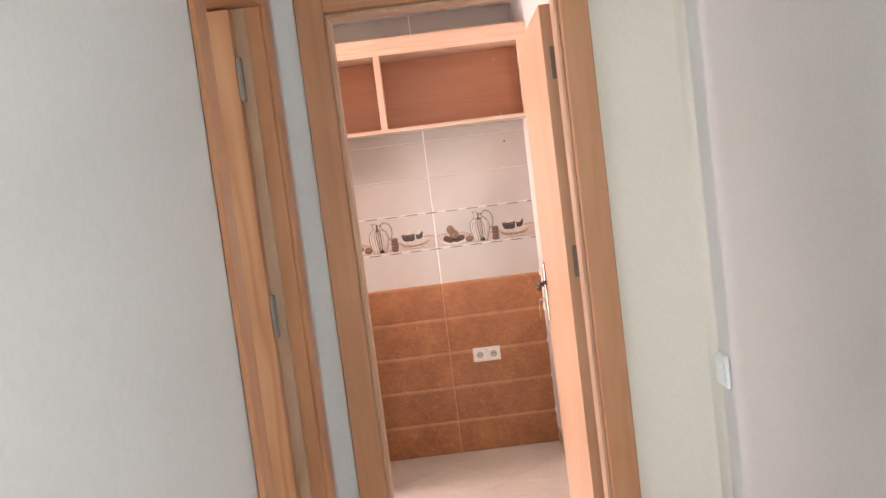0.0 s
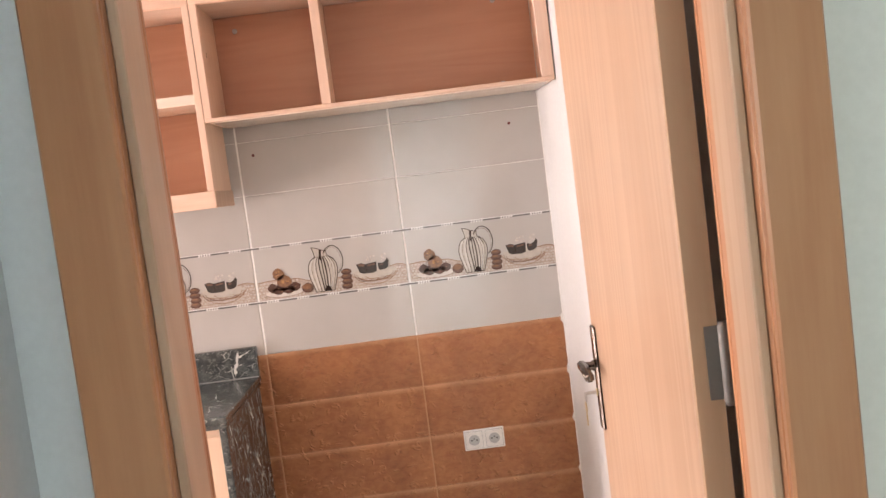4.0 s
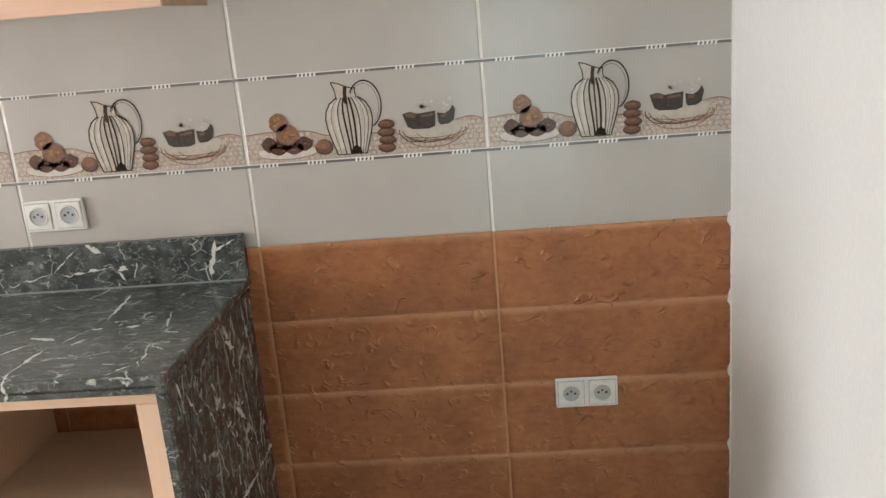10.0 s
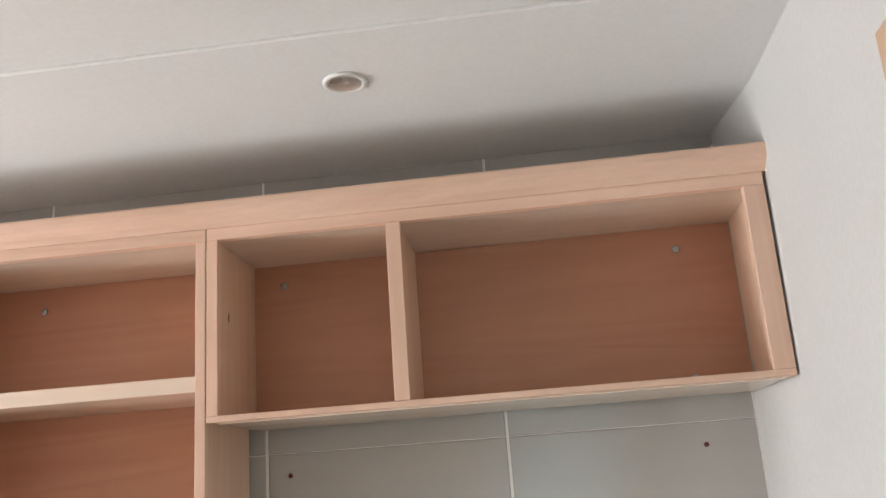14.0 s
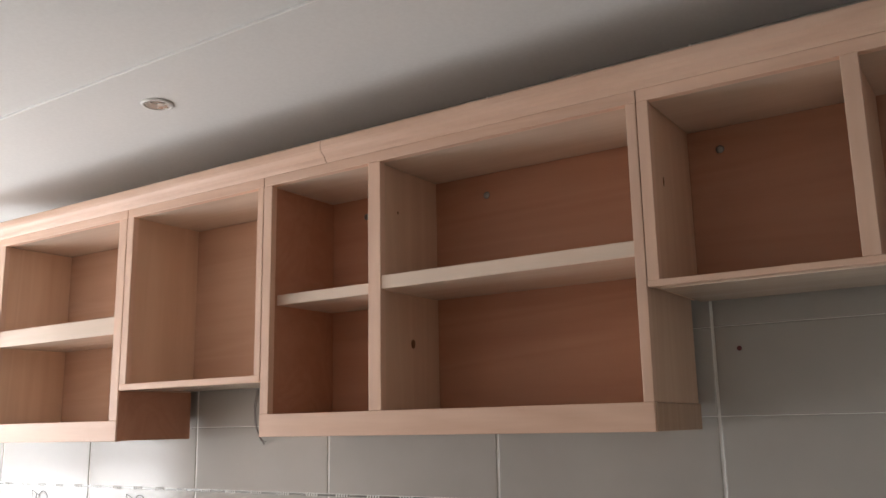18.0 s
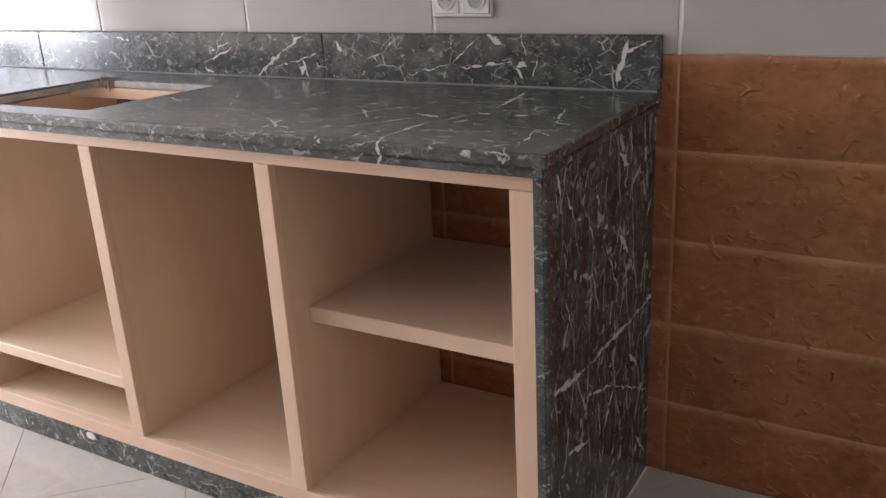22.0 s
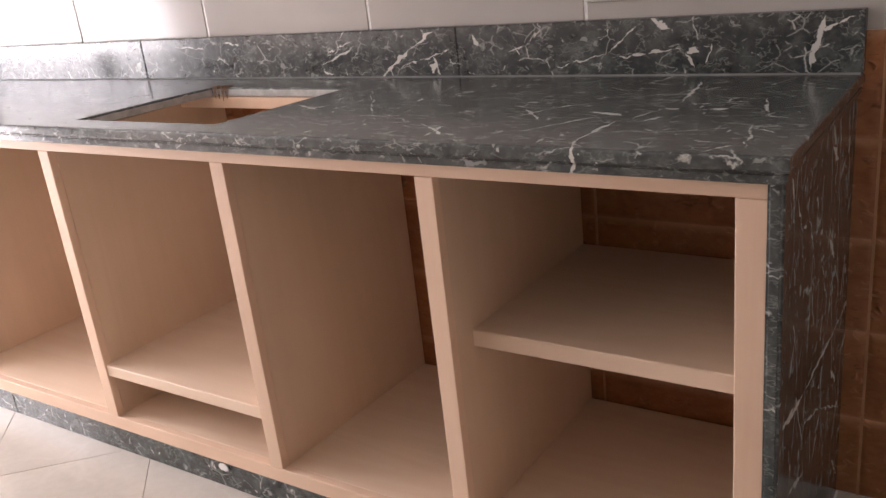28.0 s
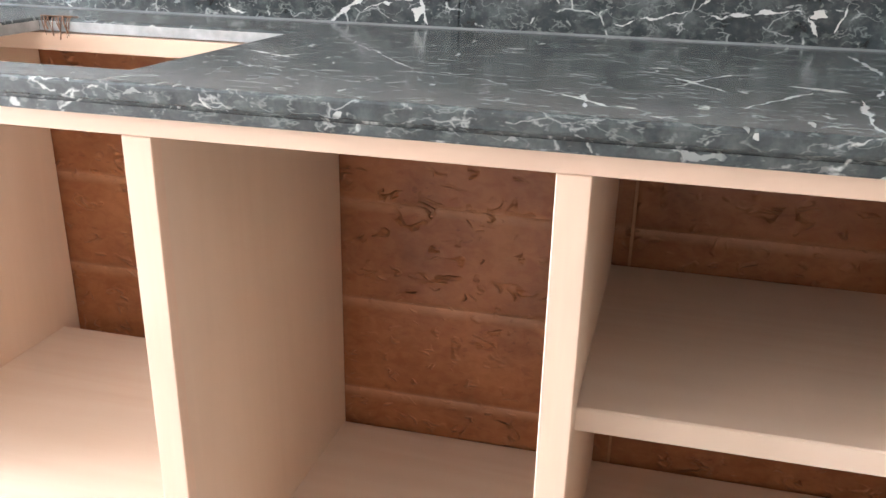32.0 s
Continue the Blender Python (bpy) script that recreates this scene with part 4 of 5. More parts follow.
def slab_around_hole():
    bm = bmesh.new()
    xs, z0, z1 = (WEST + 0.004, HX, HXR, TX), 0.8755, TOP
    ys = (TY, HYF, HYB, -0.002)

    def sx(i, j):
        return xs[i] - (0.05 if j == 1 and i in (1, 2) else 0.0)
    lo = [[bm.verts.new((sx(i, j), y, z0)) for j, y in enumerate(ys)] for i in range(4)]
    hi = [[bm.verts.new((sx(i, j), y, z1)) for j, y in enumerate(ys)] for i in range(4)]
    for i in range(3):
        for j in range(3):
            if (i, j) == (1, 1):
                continue
            bm.faces.new((hi[i][j], hi[i + 1][j], hi[i + 1][j + 1], hi[i][j + 1]))
            bm.faces.new((lo[i][j], lo[i][j + 1], lo[i + 1][j + 1], lo[i + 1][j]))
    rim = [(0, 0), (1, 0), (2, 0), (3, 0), (3, 1), (3, 2), (3, 3), (2, 3), (1, 3), (0, 3), (0, 2), (0, 1)]
    hole = [(1, 1), (1, 2), (2, 2), (2, 1)]
    for ring in (rim, hole):
        for (a, b), (c, d) in zip(ring, ring[1:] + ring[:1]):
            bm.faces.new((lo[a][b], lo[c][d], hi[c][d], hi[a][b]))
    bmesh.ops.recalc_face_normals(bm, faces=bm.faces[:])
    edges = [e for e in bm.edges if e.calc_length() > 0.1 and len(e.link_faces) == 2 and e.calc_face_angle(0) > 1.0]
    bmesh.ops.bevel(bm, geom=edges, offset=0.006, segments=3, profile=0.5, affect="EDGES")
    return bm


part("slab", slab_around_hole(), M_MARBLE, top)
part("sawn_edge", box(HX + 0.002, HXR - 0.002, HYB - 0.002, HYB - 0.0003, 0.877, TOP - 0.005, 0), M_SAWN, top, "pale sawn edge of the cutout")
part("sawn_edge", prism([(HX + 0.0003, HYB - 0.003), (HX + 0.002, HYB - 0.003), (HX - 0.048, HYF + 0.003), (HX - 0.0497, HYF + 0.003)], "z", 0.877, TOP - 0.005), M_SAWN, top, "pale sawn edge of the cutout")
# lower strip of the doubled edge, along the front and the free end
for b in ((WEST + 0.004, TX - 0.004, TY + 0.005, -0.53), (-1.175, TX - 0.004, -0.528, -0.003)):
    bm = box(*b, 0.8588, 0.875, 0)
    bmesh.ops.bevel(bm, geom=bm.edges[:], offset=0.003, segments=2, affect="EDGES")
    part("edge_strip", bm, M_MARBLE, top)
bs = thing("upstand", (-2.6, -0.02, TOP), "dark marble upstand along the tiled wall", "upstand")
for a, b, y in ((-1.973, -1.141, -0.026), (-3.05, -1.9732, -0.026), (WEST + 0.004, -3.0525, -0.026)):
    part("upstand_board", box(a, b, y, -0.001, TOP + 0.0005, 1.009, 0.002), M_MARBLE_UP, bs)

part("sealant", prism([(-0.0262, TOP), (-0.0262, TOP + 0.003), (-0.029, TOP + 0.0012), (-0.031, TOP)], "x", WEST + 0.01, -1.144), M_SEAL, bs, "grey sealant along the foot")

shreds = thing("wood_shreds", (HX + 0.03, HYB, TOP), "thin brown wood fibres hanging over the sawn cutout corner", "shavings")
rs = random.Random(11)
for k in range(11):
    u = HX + 0.004 + 0.0055 * k + rs.uniform(-0.003, 0.003)
    a, b = rs.uniform(-0.012, 0.02), rs.uniform(-0.006, 0.016)
    part("fibre", tube([(u + a, HYB + rs.uniform(0.008, 0.022), TOP + 0.001), (u, HYB + 0.002, TOP + 0.0025), (u + b * 0.4, HYB - 0.004, TOP - 0.008), (u + b, HYB - 0.0055 - rs.uniform(0, 0.006), TOP - rs.uniform(0.016, 0.034))], rs.uniform(0.0007, 0.0014), steps=5), M_BUN, shreds)

# made-up black tube with a white end, for a dark spot of unknown nature
hose = thing("dark_stand_in", (-3.62, -0.31, TOP), "short black tube standing in for an unidentified dark spot", "hose")
part("sleeve", tube([(-3.66, -0.33, TOP + 0.0225), (-3.6, -0.31, TOP + 0.0225), (-3.55, -0.27, TOP + 0.0225)], 0.022, steps=14), M_BLACK, hose)
part("collar", tube([(-3.549, -0.2692, TOP + 0.0245), (-3.53, -0.254, TOP + 0.0245)], 0.024, steps=14), M_PLASTIC, hose, "white band standing in for a pale streak")

# ---- wall cabinets ----
YU = -0.285
UP_TURN = 0.35
ZU = 2.222


def wall_unit(label, x0, x1, z0, bars, shelves, low, stile, backing):
    """Frame, side panels, top, bottom, back, uprights and shelves; x0 is the far end."""
    u = thing("wall_cabinet", (0.025, YU, z0), label, "cabinet", "open wall cabinets", turn=UP_TURN)
    f0, f1 = YU, YU + 0.02
    part("stile", box(x0, x0 + stile[0], f0, f1, z0 + low, ZU - 0.027), M_WOOD_Z, u)
    part("stile", box(x1 - stile[1], x1, f0, f1, z0 + low, ZU - 0.027), M_WOOD_Z, u)
    part("top_rail", box(x0, x1, f0 + 0.0004, f1, ZU - 0.0268, ZU), M_WOOD_X, u)
    part("bottom_rail", box(x0, x1, f0 - 0.0005, f1, z0, z0 + low - 0.0002), M_WOOD_X, u)
    for a, b in ((x0 + 0.001, x0 + 0.018), (x1 - 0.018, x1 - 0.001)):
        part("side_panel", box(a, b, f1 + 0.0003, -0.012, z0 + 0.002, ZU - 0.002), M_INSIDE, u)
    part("bottom_board", box(x0 + 0.0185, x1 - 0.0185, f1 + 0.0003, -0.012, z0 + low - 0.016, z0 + low - 0.001), M_SHELF, u)
    part("top_board", box(x0 + 0.0185, x1 - 0.0185, f1 + 0.0003, -0.012, ZU - 0.026, ZU - 0.008), M_SHELF, u)
    # unseen pale sheet, added to bounce warm light up to the ceiling
    part("top_panel", box(x0 + 0.0185, x1 - 0.0185, f1 + 0.0003, -0.012, ZU - 0.0077, ZU - 0.002, 0), M_WOOD_X, u)
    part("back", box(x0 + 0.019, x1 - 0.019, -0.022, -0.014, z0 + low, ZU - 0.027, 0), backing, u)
    for a, b in bars:
        part("stile", box(a, b, f0 - 0.0004, f1, z0 + low + 0.0002, ZU - 0.0272), M_WOOD_Z, u)
        part("partition", box((a + b) / 2 - 0.009, (a + b) / 2 + 0.009, f1 + 0.0003, -0.0225, z0 + low, ZU - 0.027), M_INSIDE, u)
    for a, b, zl, zh, y in shelves:
        part("shelf", box(a, b, y, -0.0225, zl, zh, 0.002), M_SHELF, u)
    return u


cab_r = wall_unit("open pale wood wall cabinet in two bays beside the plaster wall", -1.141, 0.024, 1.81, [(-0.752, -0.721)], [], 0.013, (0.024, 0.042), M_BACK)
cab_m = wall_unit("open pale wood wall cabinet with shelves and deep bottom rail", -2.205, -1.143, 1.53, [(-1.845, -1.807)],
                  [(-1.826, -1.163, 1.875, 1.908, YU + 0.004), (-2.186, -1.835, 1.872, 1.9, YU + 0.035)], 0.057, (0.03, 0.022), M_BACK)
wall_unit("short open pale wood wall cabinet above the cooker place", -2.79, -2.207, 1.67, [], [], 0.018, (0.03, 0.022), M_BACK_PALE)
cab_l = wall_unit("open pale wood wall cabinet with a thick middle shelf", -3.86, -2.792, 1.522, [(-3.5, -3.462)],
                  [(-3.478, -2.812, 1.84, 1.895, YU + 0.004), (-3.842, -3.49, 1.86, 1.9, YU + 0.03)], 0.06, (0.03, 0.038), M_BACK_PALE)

# stained inner side of one cabinet; a dark skin paints shade on the other's foot
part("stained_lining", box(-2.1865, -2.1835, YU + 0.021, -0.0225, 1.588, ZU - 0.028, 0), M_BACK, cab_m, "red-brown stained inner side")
part("stained_lining", box(-2.7925, -2.7895, YU + 0.004, -0.013, 1.524, 1.668, 0), M_BACK, cab_l, "red-brown skin, shade on the foot of the side put into colour")
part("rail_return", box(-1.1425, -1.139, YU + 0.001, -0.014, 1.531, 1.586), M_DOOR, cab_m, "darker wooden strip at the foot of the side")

# cornice with a moulded profile, in two lengths
cornice = thing("cornice", (0.025, YU, ZU), "pale wooden cornice moulding along the wall cabinets", "cornice", turn=UP_TURN)
prof = [(-0.26, ZU), (-0.286, ZU), (-0.291, ZU + 0.006), (-0.294, ZU + 0.014), (-0.302, ZU + 0.02), (-0.309, ZU + 0.028), (-0.311, ZU + 0.036), (-0.311, ZU + 0.05), (-0.308, ZU + 0.0545), (-0.26, ZU + 0.0545)]
for a, b in ((-1.98, 0.034), (-4.1, -1.982)):
    part("moulding", prism(prof, "x", a, b), M_WOOD_X, cornice)

# ---- doors ----
def casing(door, x0, x1, z, w, y0, y1):
    """Two uprights and a head, mitre-less, around an opening."""
    part("casing", box(x0 - w, x0, y0, y1, 0.01, z + w * 1.5, 0.003), M_CASING, door)
    part("casing", box(x1, x1 + w, y0, y1, 0.01, z + w * 1.5, 0.003), M_CASING, door)
    part("casing", box(x0 + 0.0003, x1 - 0.0003, y0 + 0.001, y1, z, z + w * 1.5, 0.003), M_CASING_X, door)


def hinge(door, at, axis_y=True):
    x, y, z = at
    h = part("hinge", box(x - 0.003, x + 0.028, y - 0.0015, y + 0.0015, z - 0.05, z + 0.05, 0.0006), M_CHROME, door, "steel hinge with knuckle")
    part("knuckle", turned([(0.006, z - 0.055), (0.007, z - 0.05), (0.007, z + 0.05), (0.006, z + 0.055)], (x, y - 0.004, 0), steps=12), M_HINGE, h, smooth=True)


# kitchen doorway: lining, stop and casings
kd = thing("door_1", ((OX0 + OX1) / 2, HALL, FLOOR), "varnished wooden frame of the kitchen doorway", "door frame", kind="structure")
JX0, JX1, JZ = -0.762, -0.109, 2.036
part("jamb", box(OX0 + 0.001, JX0, HALL - 0.004, SOUTH + 0.004, 0.01, JZ + 0.03, 0.002), M_CASING, kd)
part("jamb", box(JX1, OX1 - 0.001, HALL - 0.004, SOUTH + 0.004, 0.01, JZ + 0.03, 0.002), M_CASING, kd)
part("jamb", box(JX0 + 0.0003, JX1 - 0.0003, HALL - 0.004, SOUTH + 0.004, JZ, JZ + 0.03, 0.002), M_CASING_X, kd)
for b in ((JX0 + 0.0002, JX0 + 0.012), (JX1 - 0.012, JX1 - 0.0002)):
    part("door_stop", box(*b, HALL + 0.01, SOUTH - 0.046, 0.01, JZ - 0.0125, 0.002), M_DOOR, kd)
part("door_stop", box(JX0 + 0.0002, JX1 - 0.0002, HALL + 0.01, SOUTH - 0.046, JZ - 0.012, JZ - 0.0002, 0.002), M_DOOR, kd)
casing(kd, JX0, JX1, JZ, 0.08, HALL - 0.018, HALL - 0.0045)
casing(kd, JX0, JX1, JZ, 0.08, SOUTH + 0.0045, SOUTH + 0.016)

LEAF_X, LEAF_Y, LEAF_TURN = -0.135, -2.06, 88.8
leaf = thing("kitchen_door", (LEAF_X, LEAF_Y, FLOOR), "open light wood veneer door with dark metal handle", "door", turn=LEAF_TURN)


def in_leaf(bm):
    bmesh.ops.translate(bm, verts=bm.verts, vec=(LEAF_X, LEAF_Y, 0))
    return bm


part("panel", in_leaf(box(0, 0.82, -0.04, 0, 0.016, 2.028, 0.002)), M_DOOR, leaf)
part("lipping", in_leaf(box(-0.004, -0.0003, -0.0395, -0.0005, 0.017, 2.027, 0.001)), M_EDGE, leaf, "darker wooden edge lipping")
HU = 0.782
plate = part("handle_plate", in_leaf(box(HU - 0.018, HU + 0.018, 0.0003, 0.008, 0.922, 1.16, 0.004)), M_BRONZE, leaf, "dark metal handle plate")
part("neck", in_leaf(turned([(0.014, 0.0085), (0.012, 0.012), (0.0095, 0.016), (0.0095, 0.03)], (HU, 0, 1.069), "y", 16)), M_BRONZE, plate, smooth=True)
bm = prism([(HU + 0.012, 1.063), (HU + 0.013, 1.078), (HU + 0.004, 1.083), (HU - 0.05, 1.081), (HU - 0.098, 1.076), (HU - 0.108, 1.066), (HU - 0.1, 1.055), (HU - 0.05, 1.061)], "y", 0.028, 0.046)
bmesh.ops.bevel(bm, geom=bm.edges[:], offset=0.004, segments=2, affect="EDGES")
part("lever", in_leaf(bm), M_BRONZE, plate, smooth=True)
part("cylinder", in_leaf(turned([(0.0085, 0.0083), (0.0085, 0.011), (0.007, 0.0115)], (HU, 0, 1.008), "y", 16)), M_BRASS, plate, smooth=True)
part("key_blade", in_leaf(box(HU - 0.0012, HU + 0.0012, 0.011, 0.034, 1.004, 1.012, 0.0004)), M_CHROME, plate)
part("key_ring", in_leaf(tube([(HU + 0.011 * math.sin(t), 0.036, 1.0 + 0.011 * math.cos(t)) for t in [2 * math.pi * k / 16 for k in range(17)]], 0.0009)), M_CHROME, plate)
bm = turned([(0.0125, -0.001), (0.0125, 0.001)], (HU + 0.001, 0.038, 0.976), "y", 18)
box(HU - 0.003, HU + 0.005, 0.037, 0.039, 0.934, 0.968, 0, bm)
part("spare_key", in_leaf(bm), M_BRASS, plate, "hanging brass key")
part("handle_plate", in_leaf(box(HU - 0.018, HU + 0.018, -0.048, -0.0403, 0.922, 1.16, 0.004)), M_BRONZE, leaf, "dark metal handle plate")
for z in (0.3, 1.235, 1.85):
    h = part("hinge", in_leaf(box(-0.0062, -0.0043, -0.039, -0.02, z - 0.05, z + 0.05, 0.0005)), M_HINGE, leaf, "steel hinge leaf")
    part("knuckle", in_leaf(turned([(0.006, z - 0.056), (0.0075, z - 0.05), (0.0075, z + 0.05), (0.006, z + 0.056)], (-0.014, -0.043, 0), steps=12)), M_HINGE, h, smooth=True)

# side doorway in the hall, its leaf swung into the side room
sd = thing("door_2", (HX0, (DY0 + DY1) / 2, FLOOR), "varnished wooden frame of the side doorway", "door frame", kind="structure")
SY0, SY1, SZ = DY0 + 0.08, DY1 - 0.075, 2.036
WX = HX0 - 0.13
for a, b in ((DY0, SY0), (SY1, DY1)):
    part("casing", box(HX0 + 0.0005, HX0 + 0.014, a, b, 0.01, SZ + 0.105, 0.003), M_CASING, sd)
part("casing", box(HX0 + 0.0005, HX0 + 0.013, SY0 + 0.0003, SY1 - 0.0003, SZ, SZ + 0.105, 0.003), M_CASING, sd)
for a, b in ((DY0 + 0.051, SY0), (SY1, DY1 - 0.051)):
    part("jamb", box(WX - 0.004, HX0 + 0.0002, a, b, 0.01, SZ + 0.03, 0.002), M_CASING, sd)
part("jamb", box(WX - 0.004, HX0 + 0.0002, SY0 + 0.0003, SY1 - 0.0003, SZ, SZ + 0.03, 0.002), M_CASING, sd)
part("door_stop", box(HX0 - 0.075, HX0 - 0.04, SY1 - 0.012, SY1 - 0.0002, 0.01, SZ - 0.001, 0.002), M_DOOR, sd)
SX = WX + 0.04
side = thing("side_door", (SX + 0.03, SY1 - 0.05, FLOOR), "open varnished pine door swung into the side room", "door")
part("panel", box(SX - 0.62, SX + 0.02, SY1 - 0.052, SY1 - 0.012, 0.016, 2.028, 0.002), M_PINE, side)
for z in (0.3, 1.24, 1.85):
    h = part("hinge", box(SX + 0.0203, SX + 0.022, SY1 - 0.05, SY1 - 0.014, z - 0.05, z + 0.05, 0.0005), M_HINGE, side, "steel hinge leaf")
    part("knuckle", turned([(0.006, z - 0.056), (0.0075, z - 0.05), (0.0075, z + 0.05), (0.006, z + 0.056)], (SX + 0.029, SY1 - 0.05, 0), steps=12), M_HINGE, h, smooth=True)

# ---- sockets and switch ----
def double_socket(x, z, label):
    """A white two-gang outlet; x, z is its lower corner on the tiled wall."""
    w, h = 0.151, 0.077
    s = thing("double_socket", (x + w / 2, 0, z), label, "socket", "double sockets on the tiled wall")
    part("cover", box(x, x + w, -0.009, -0.0002, z, z + h, 0.0025), M_PLASTIC, s)
    for k in range(2):
        cx, cz = x + w * (0.25 + 0.5 * k), z + h / 2
        part("gap", box(cx - 0.0325, cx + 0.0325, -0.0094, -0.0091, cz - 0.0325, cz + 0.0325, 0), M_SOCKET_GREY, s)
        f = part("insert", box(cx - 0.031, cx + 0.031, -0.0115, -0.0095, cz - 0.031, cz + 0.031, 0.0015), M_PLASTIC, s)
        part("rim", turned([(0.0225, -0.0142), (0.0235, -0.0118), (0.0205, -0.0118), (0.0205, -0.0142)], (cx, 0, cz), "y", 28, ring_shape=True), M_PLASTIC, f)
        part("well", turned([(0.0203, -0.0122), (0.0203, -0.0117)], (cx, 0, cz), "y", 28), M_SOCKET_GREY, f)
        bm = bmesh.new()
        for dx, dz, r in ((-0.0095, 0.0, 0.0032), (0.0095, 0.0, 0.0032), (0.0, 0.006, 0.0028)):
            turned([(r, -0.0128), (r, -0.0123)], (cx + dx, 0, cz + dz), "y", 10, bm)
        part("pin_holes", bm, M_BLACK, f)
    return s


double_socket(-0.424, 0.512, "white double wall socket on brown tiles")
double_socket(-1.667, 1.044, "white double wall socket above the marble upstand")
sw = thing("light_switch", (HX1, -2.335, 0.84), "white light switch on the grey hall wall", "switch")
part("cover", box(HX1 - 0.013, HX1 - 0.0003, -2.38, -2.293, 0.858, 0.95, 0.0035), M_SWITCH, sw)
part("rocker", box(HX1 - 0.018, HX1 - 0.0133, -2.366, -2.307, 0.873, 0.934, 0.002), M_SWITCH, sw)

# ---- ceiling spots and lamp holder ----
def spot(x, y):
    s = thing("ceiling_spot", (x, y, CEIL), "white recessed ceiling spot with silver reflector", "spotlight", "recessed ceiling spots")
    part("ring", turned([(0.033, CEIL - 0.0005), (0.044, CEIL - 0.0005), (0.0435, CEIL - 0.004), (0.038, CEIL - 0.0065), (0.0335, CEIL - 0.005)], (x, y, 0), steps=32, ring_shape=True), M_PLASTIC, s, smooth=True)
    dish = [(0.033, 0.0046), (0.0305, 0.0034), (0.026, 0.0024), (0.019, 0.0017), (0.01, 0.0013), (0.001, 0.0012), (0.001, 0.0006), (0.033, 0.0006)]
    part("reflector", turned([(r, CEIL - h) for r, h in dish], (x, y, 0), steps=32, ring_shape=True), M_REFLECTOR, s, "silver reflector", True)


spot(-0.78, -0.494)
spot(-2.42, -0.494)
lx, ly, lz = -1.70, -1.17, CEIL + 0.006
holder = thing("lamp_holder", (lx, ly, lz), "bare white lamp holder hanging on a short cable", "lamp holder")
part("cable", tube([(lx, ly, lz), (lx + 0.003, ly, lz - 0.012), (lx, ly, lz - 0.026)], 0.0028), M_WIRE, holder)
part("cap", turned([(0.006, lz - 0.02), (0.009, lz - 0.03), (0.017, lz - 0.04), (0.0185, lz - 0.052), (0.0185, lz - 0.054)], (lx, ly, 0)), M_PLASTIC, holder, "", True)
part("collar", turned([(0.0185, lz - 0.0545), (0.0215, lz - 0.056), (0.0215, lz - 0.064), (0.018, lz - 0.066), (0.018, lz - 0.073)], (lx, ly, 0)), M_CREAM, holder, "yellowed plastic collar", True)
part("contact_ring", turned([(0.0172, lz - 0.0732), (0.0172, lz - 0.083), (0.014, lz - 0.083), (0.014, lz - 0.0745)], (lx, ly, 0), ring_shape=True), M_BUN, holder, "rusty brown metal ring", True)

# ---- small things on the walls and cabinets ----
def dot(name, x, y, z, r, material, label, category, group=""):
    o = part(name, turned([(r, y - 0.0004), (r * 0.8, y - 0.0014), (r * 0.3, y - 0.0016)], (x, 0, z), "y", 14), material, None, smooth=True)
    return tagged(o, label, category, group)


for x in (-0.115, -1.054):
    dot("wall_plug", x, 0.0, 1.702, 0.0055, M_RED, "dark red plastic plug in a drilled tile", "wall plug", "drilled wall plugs")
for x, z in ((-0.124, 2.143), (-1.051, 2.144), (-1.66, 2.138), (-2.06, 2.14), (-2.92, 2.13), (-0.12, 1.845)):
    dy = -0.0225 - (0.025 - x) * math.tan(radians(UP_TURN))
    o = dot("fixing_screw", x, dy, z, 0.0095, M_SCREW, "zinc washer and screw in the plywood back", "screw", "cabinet fixing screws")
wire = thing("loose_wire", (-2.5, -0.01, 1.5), "thin loose grey wires hanging at the tiles", "wire")
part("strand", tube([(-2.518, -0.004, 1.668), (-2.522, -0.012, 1.62), (-2.514, -0.014, 1.57), (-2.496, -0.012, 1.53), (-2.478, -0.01, 1.505)], 0.0022), M_WIRE, wire)
part("strand", tube([(-2.512, -0.004, 1.668), (-2.512, -0.016, 1.61), (-2.505, -0.016, 1.55), (-2.488, -0.014, 1.515), (-2.47, -0.01, 1.512)], 0.0018), M_WIRE, wire)


def patch(name, outline, axis, a, b, material, label, category):
    return tagged(part(name, prism(outline, axis, a, b), material, None), label, category)


rng = random.Random(3)


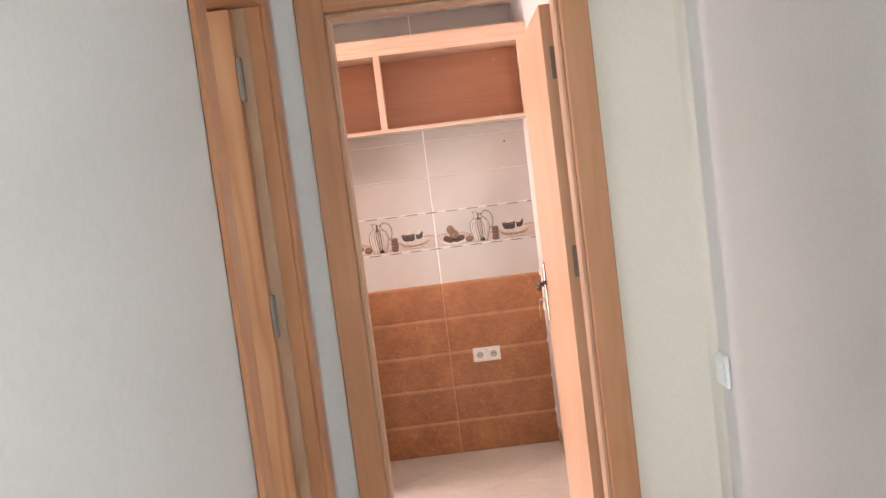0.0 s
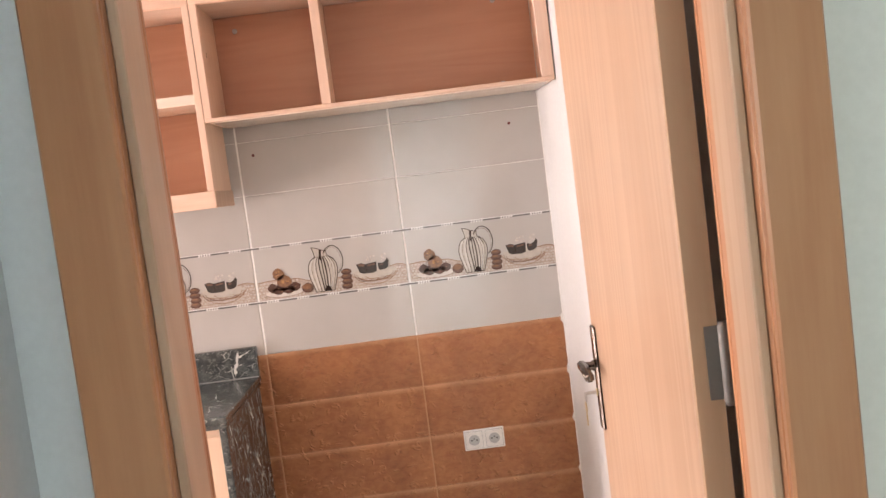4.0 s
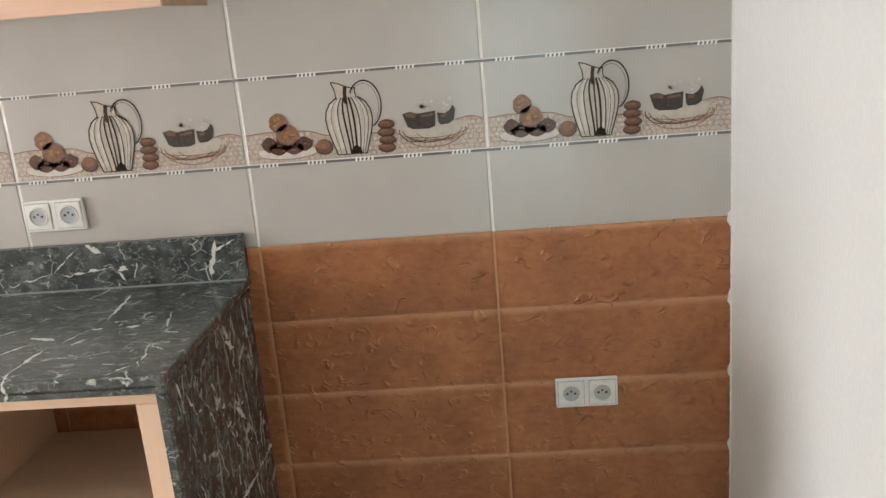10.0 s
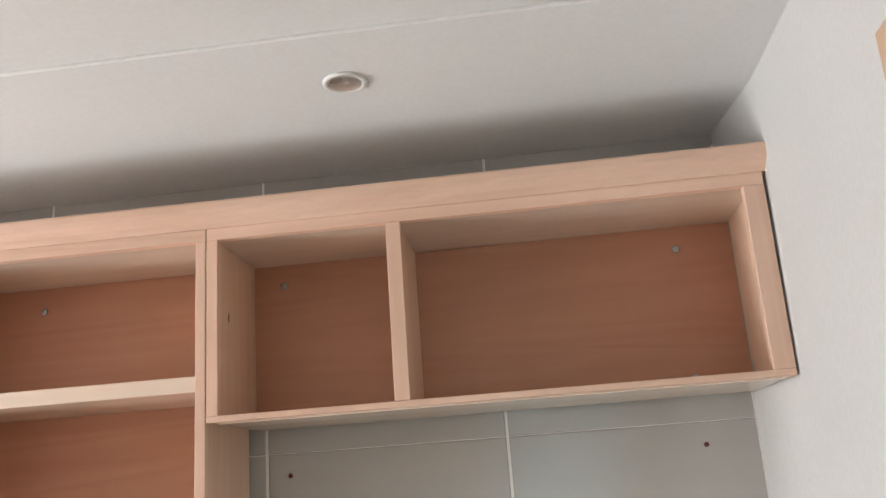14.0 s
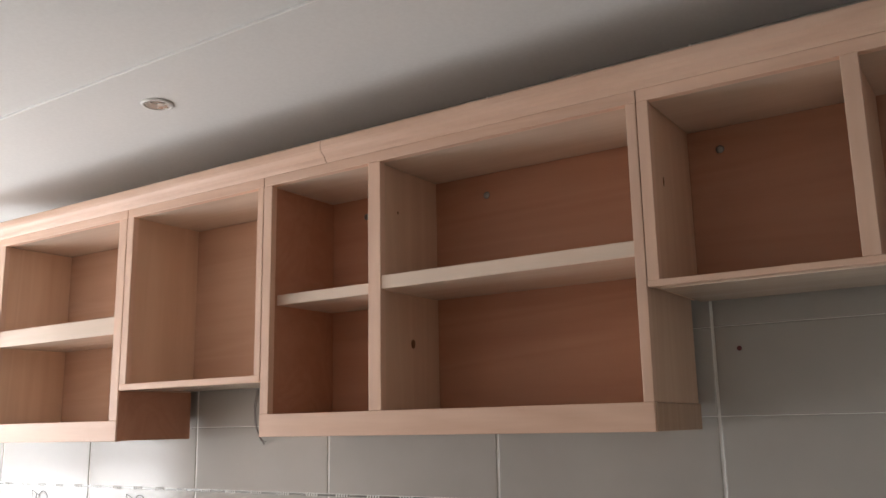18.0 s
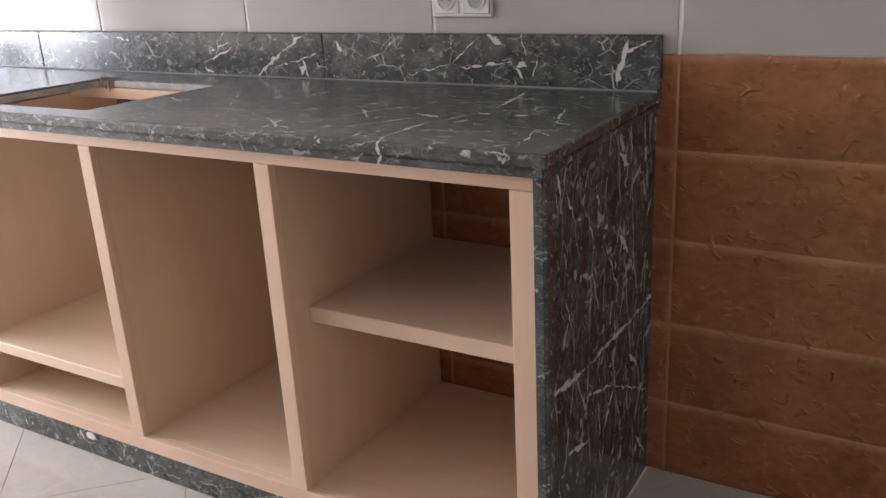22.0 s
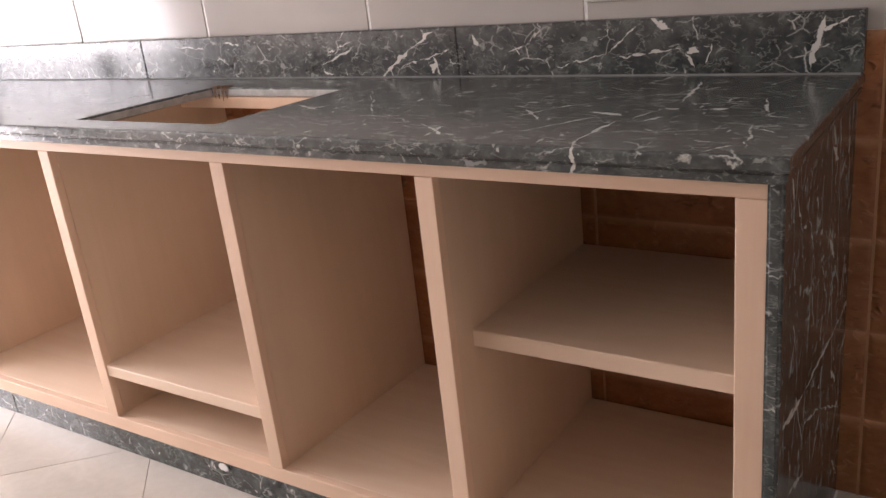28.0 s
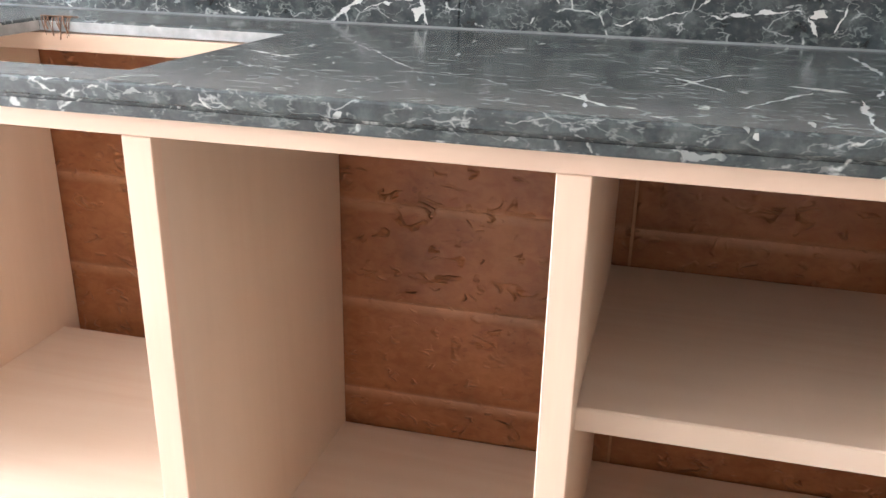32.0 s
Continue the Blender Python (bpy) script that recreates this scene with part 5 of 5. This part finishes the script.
def ragged(cx, cz, w, h, n=14):
    return [(cx + w / 2 * (0.75 + 0.4 * rng.random()) * math.cos(2 * math.pi * k / n), cz + h / 2 * (0.7 + 0.5 * rng.random()) * math.sin(2 * math.pi * k / n)) for k in range(n)]


def knot(parent, x, y, z, ry, rz):
    """A small dark knot lying on a board that faces along x."""
    bm = turned([(1.0, 0.0), (0.7, 0.0004), (0.2, 0.0005)], (0, 0, 0), "x", 12)
    for v in bm.verts:
        v.co = Vector((x + v.co.x, y + v.co.y * ry, z + v.co.z * rz))
    part("knot", bm, M_BUN, parent, "dark knot in the board")


py = YB + 0.002
arch = [(-0.034, 0.0), (-0.03, 0.014), (-0.018, 0.023), (-0.012, 0.034), (0.012, 0.032), (0.02, 0.024), (0.033, 0.008), (0.03, -0.012), (0.022, -0.018), (0.012, -0.014), (0.008, -0.003), (-0.006, 0.0), (-0.014, -0.002), (-0.022, -0.012)]
patch("filler_patch", [(-1.431 + u, 0.046 + v) for u, v in arch], "y", py - 0.0032, py - 0.0002, M_PATCH, "white filler smeared on the marble plinth", "filler")
patch("filler_patch", ragged(-2.412, 0.068, 0.035, 0.022), "y", py - 0.0032, py - 0.0002, M_PATCH, "small white filler smear under the rail", "filler")
knot(cab_m, -1.816, -0.14, 1.752, 0.009, 0.012)
knot(cab_r, -1.1228, -0.201, 2.041, 0.004, 0.011)
knot(cab_m, -1.816, -0.2, 2.08, 0.003, 0.004)
# thin plaster edge where tiles meet the east wall, with lumps at the lower joints
edge = [(0.003, 0.012)]
z = 0.012
while z < 2.39:
    z += rng.uniform(0.006, 0.014)
    lump = z < 1.0 and abs((z + ROW / 2) % ROW - ROW / 2) < 0.013
    edge.append((-0.0022 - (0.003 + 0.007 * rng.random() if lump else 0.0012 * rng.random()), min(z, 2.4)))
edge.append((0.003, edge[-1][1]))
patch("plaster_edge", edge, "y", -0.0025, 0.0, M_PATCH, "rough white plaster along the tile edge", "plaster")["kind"] = "structure"


pieces_floor()
pieces_wall()
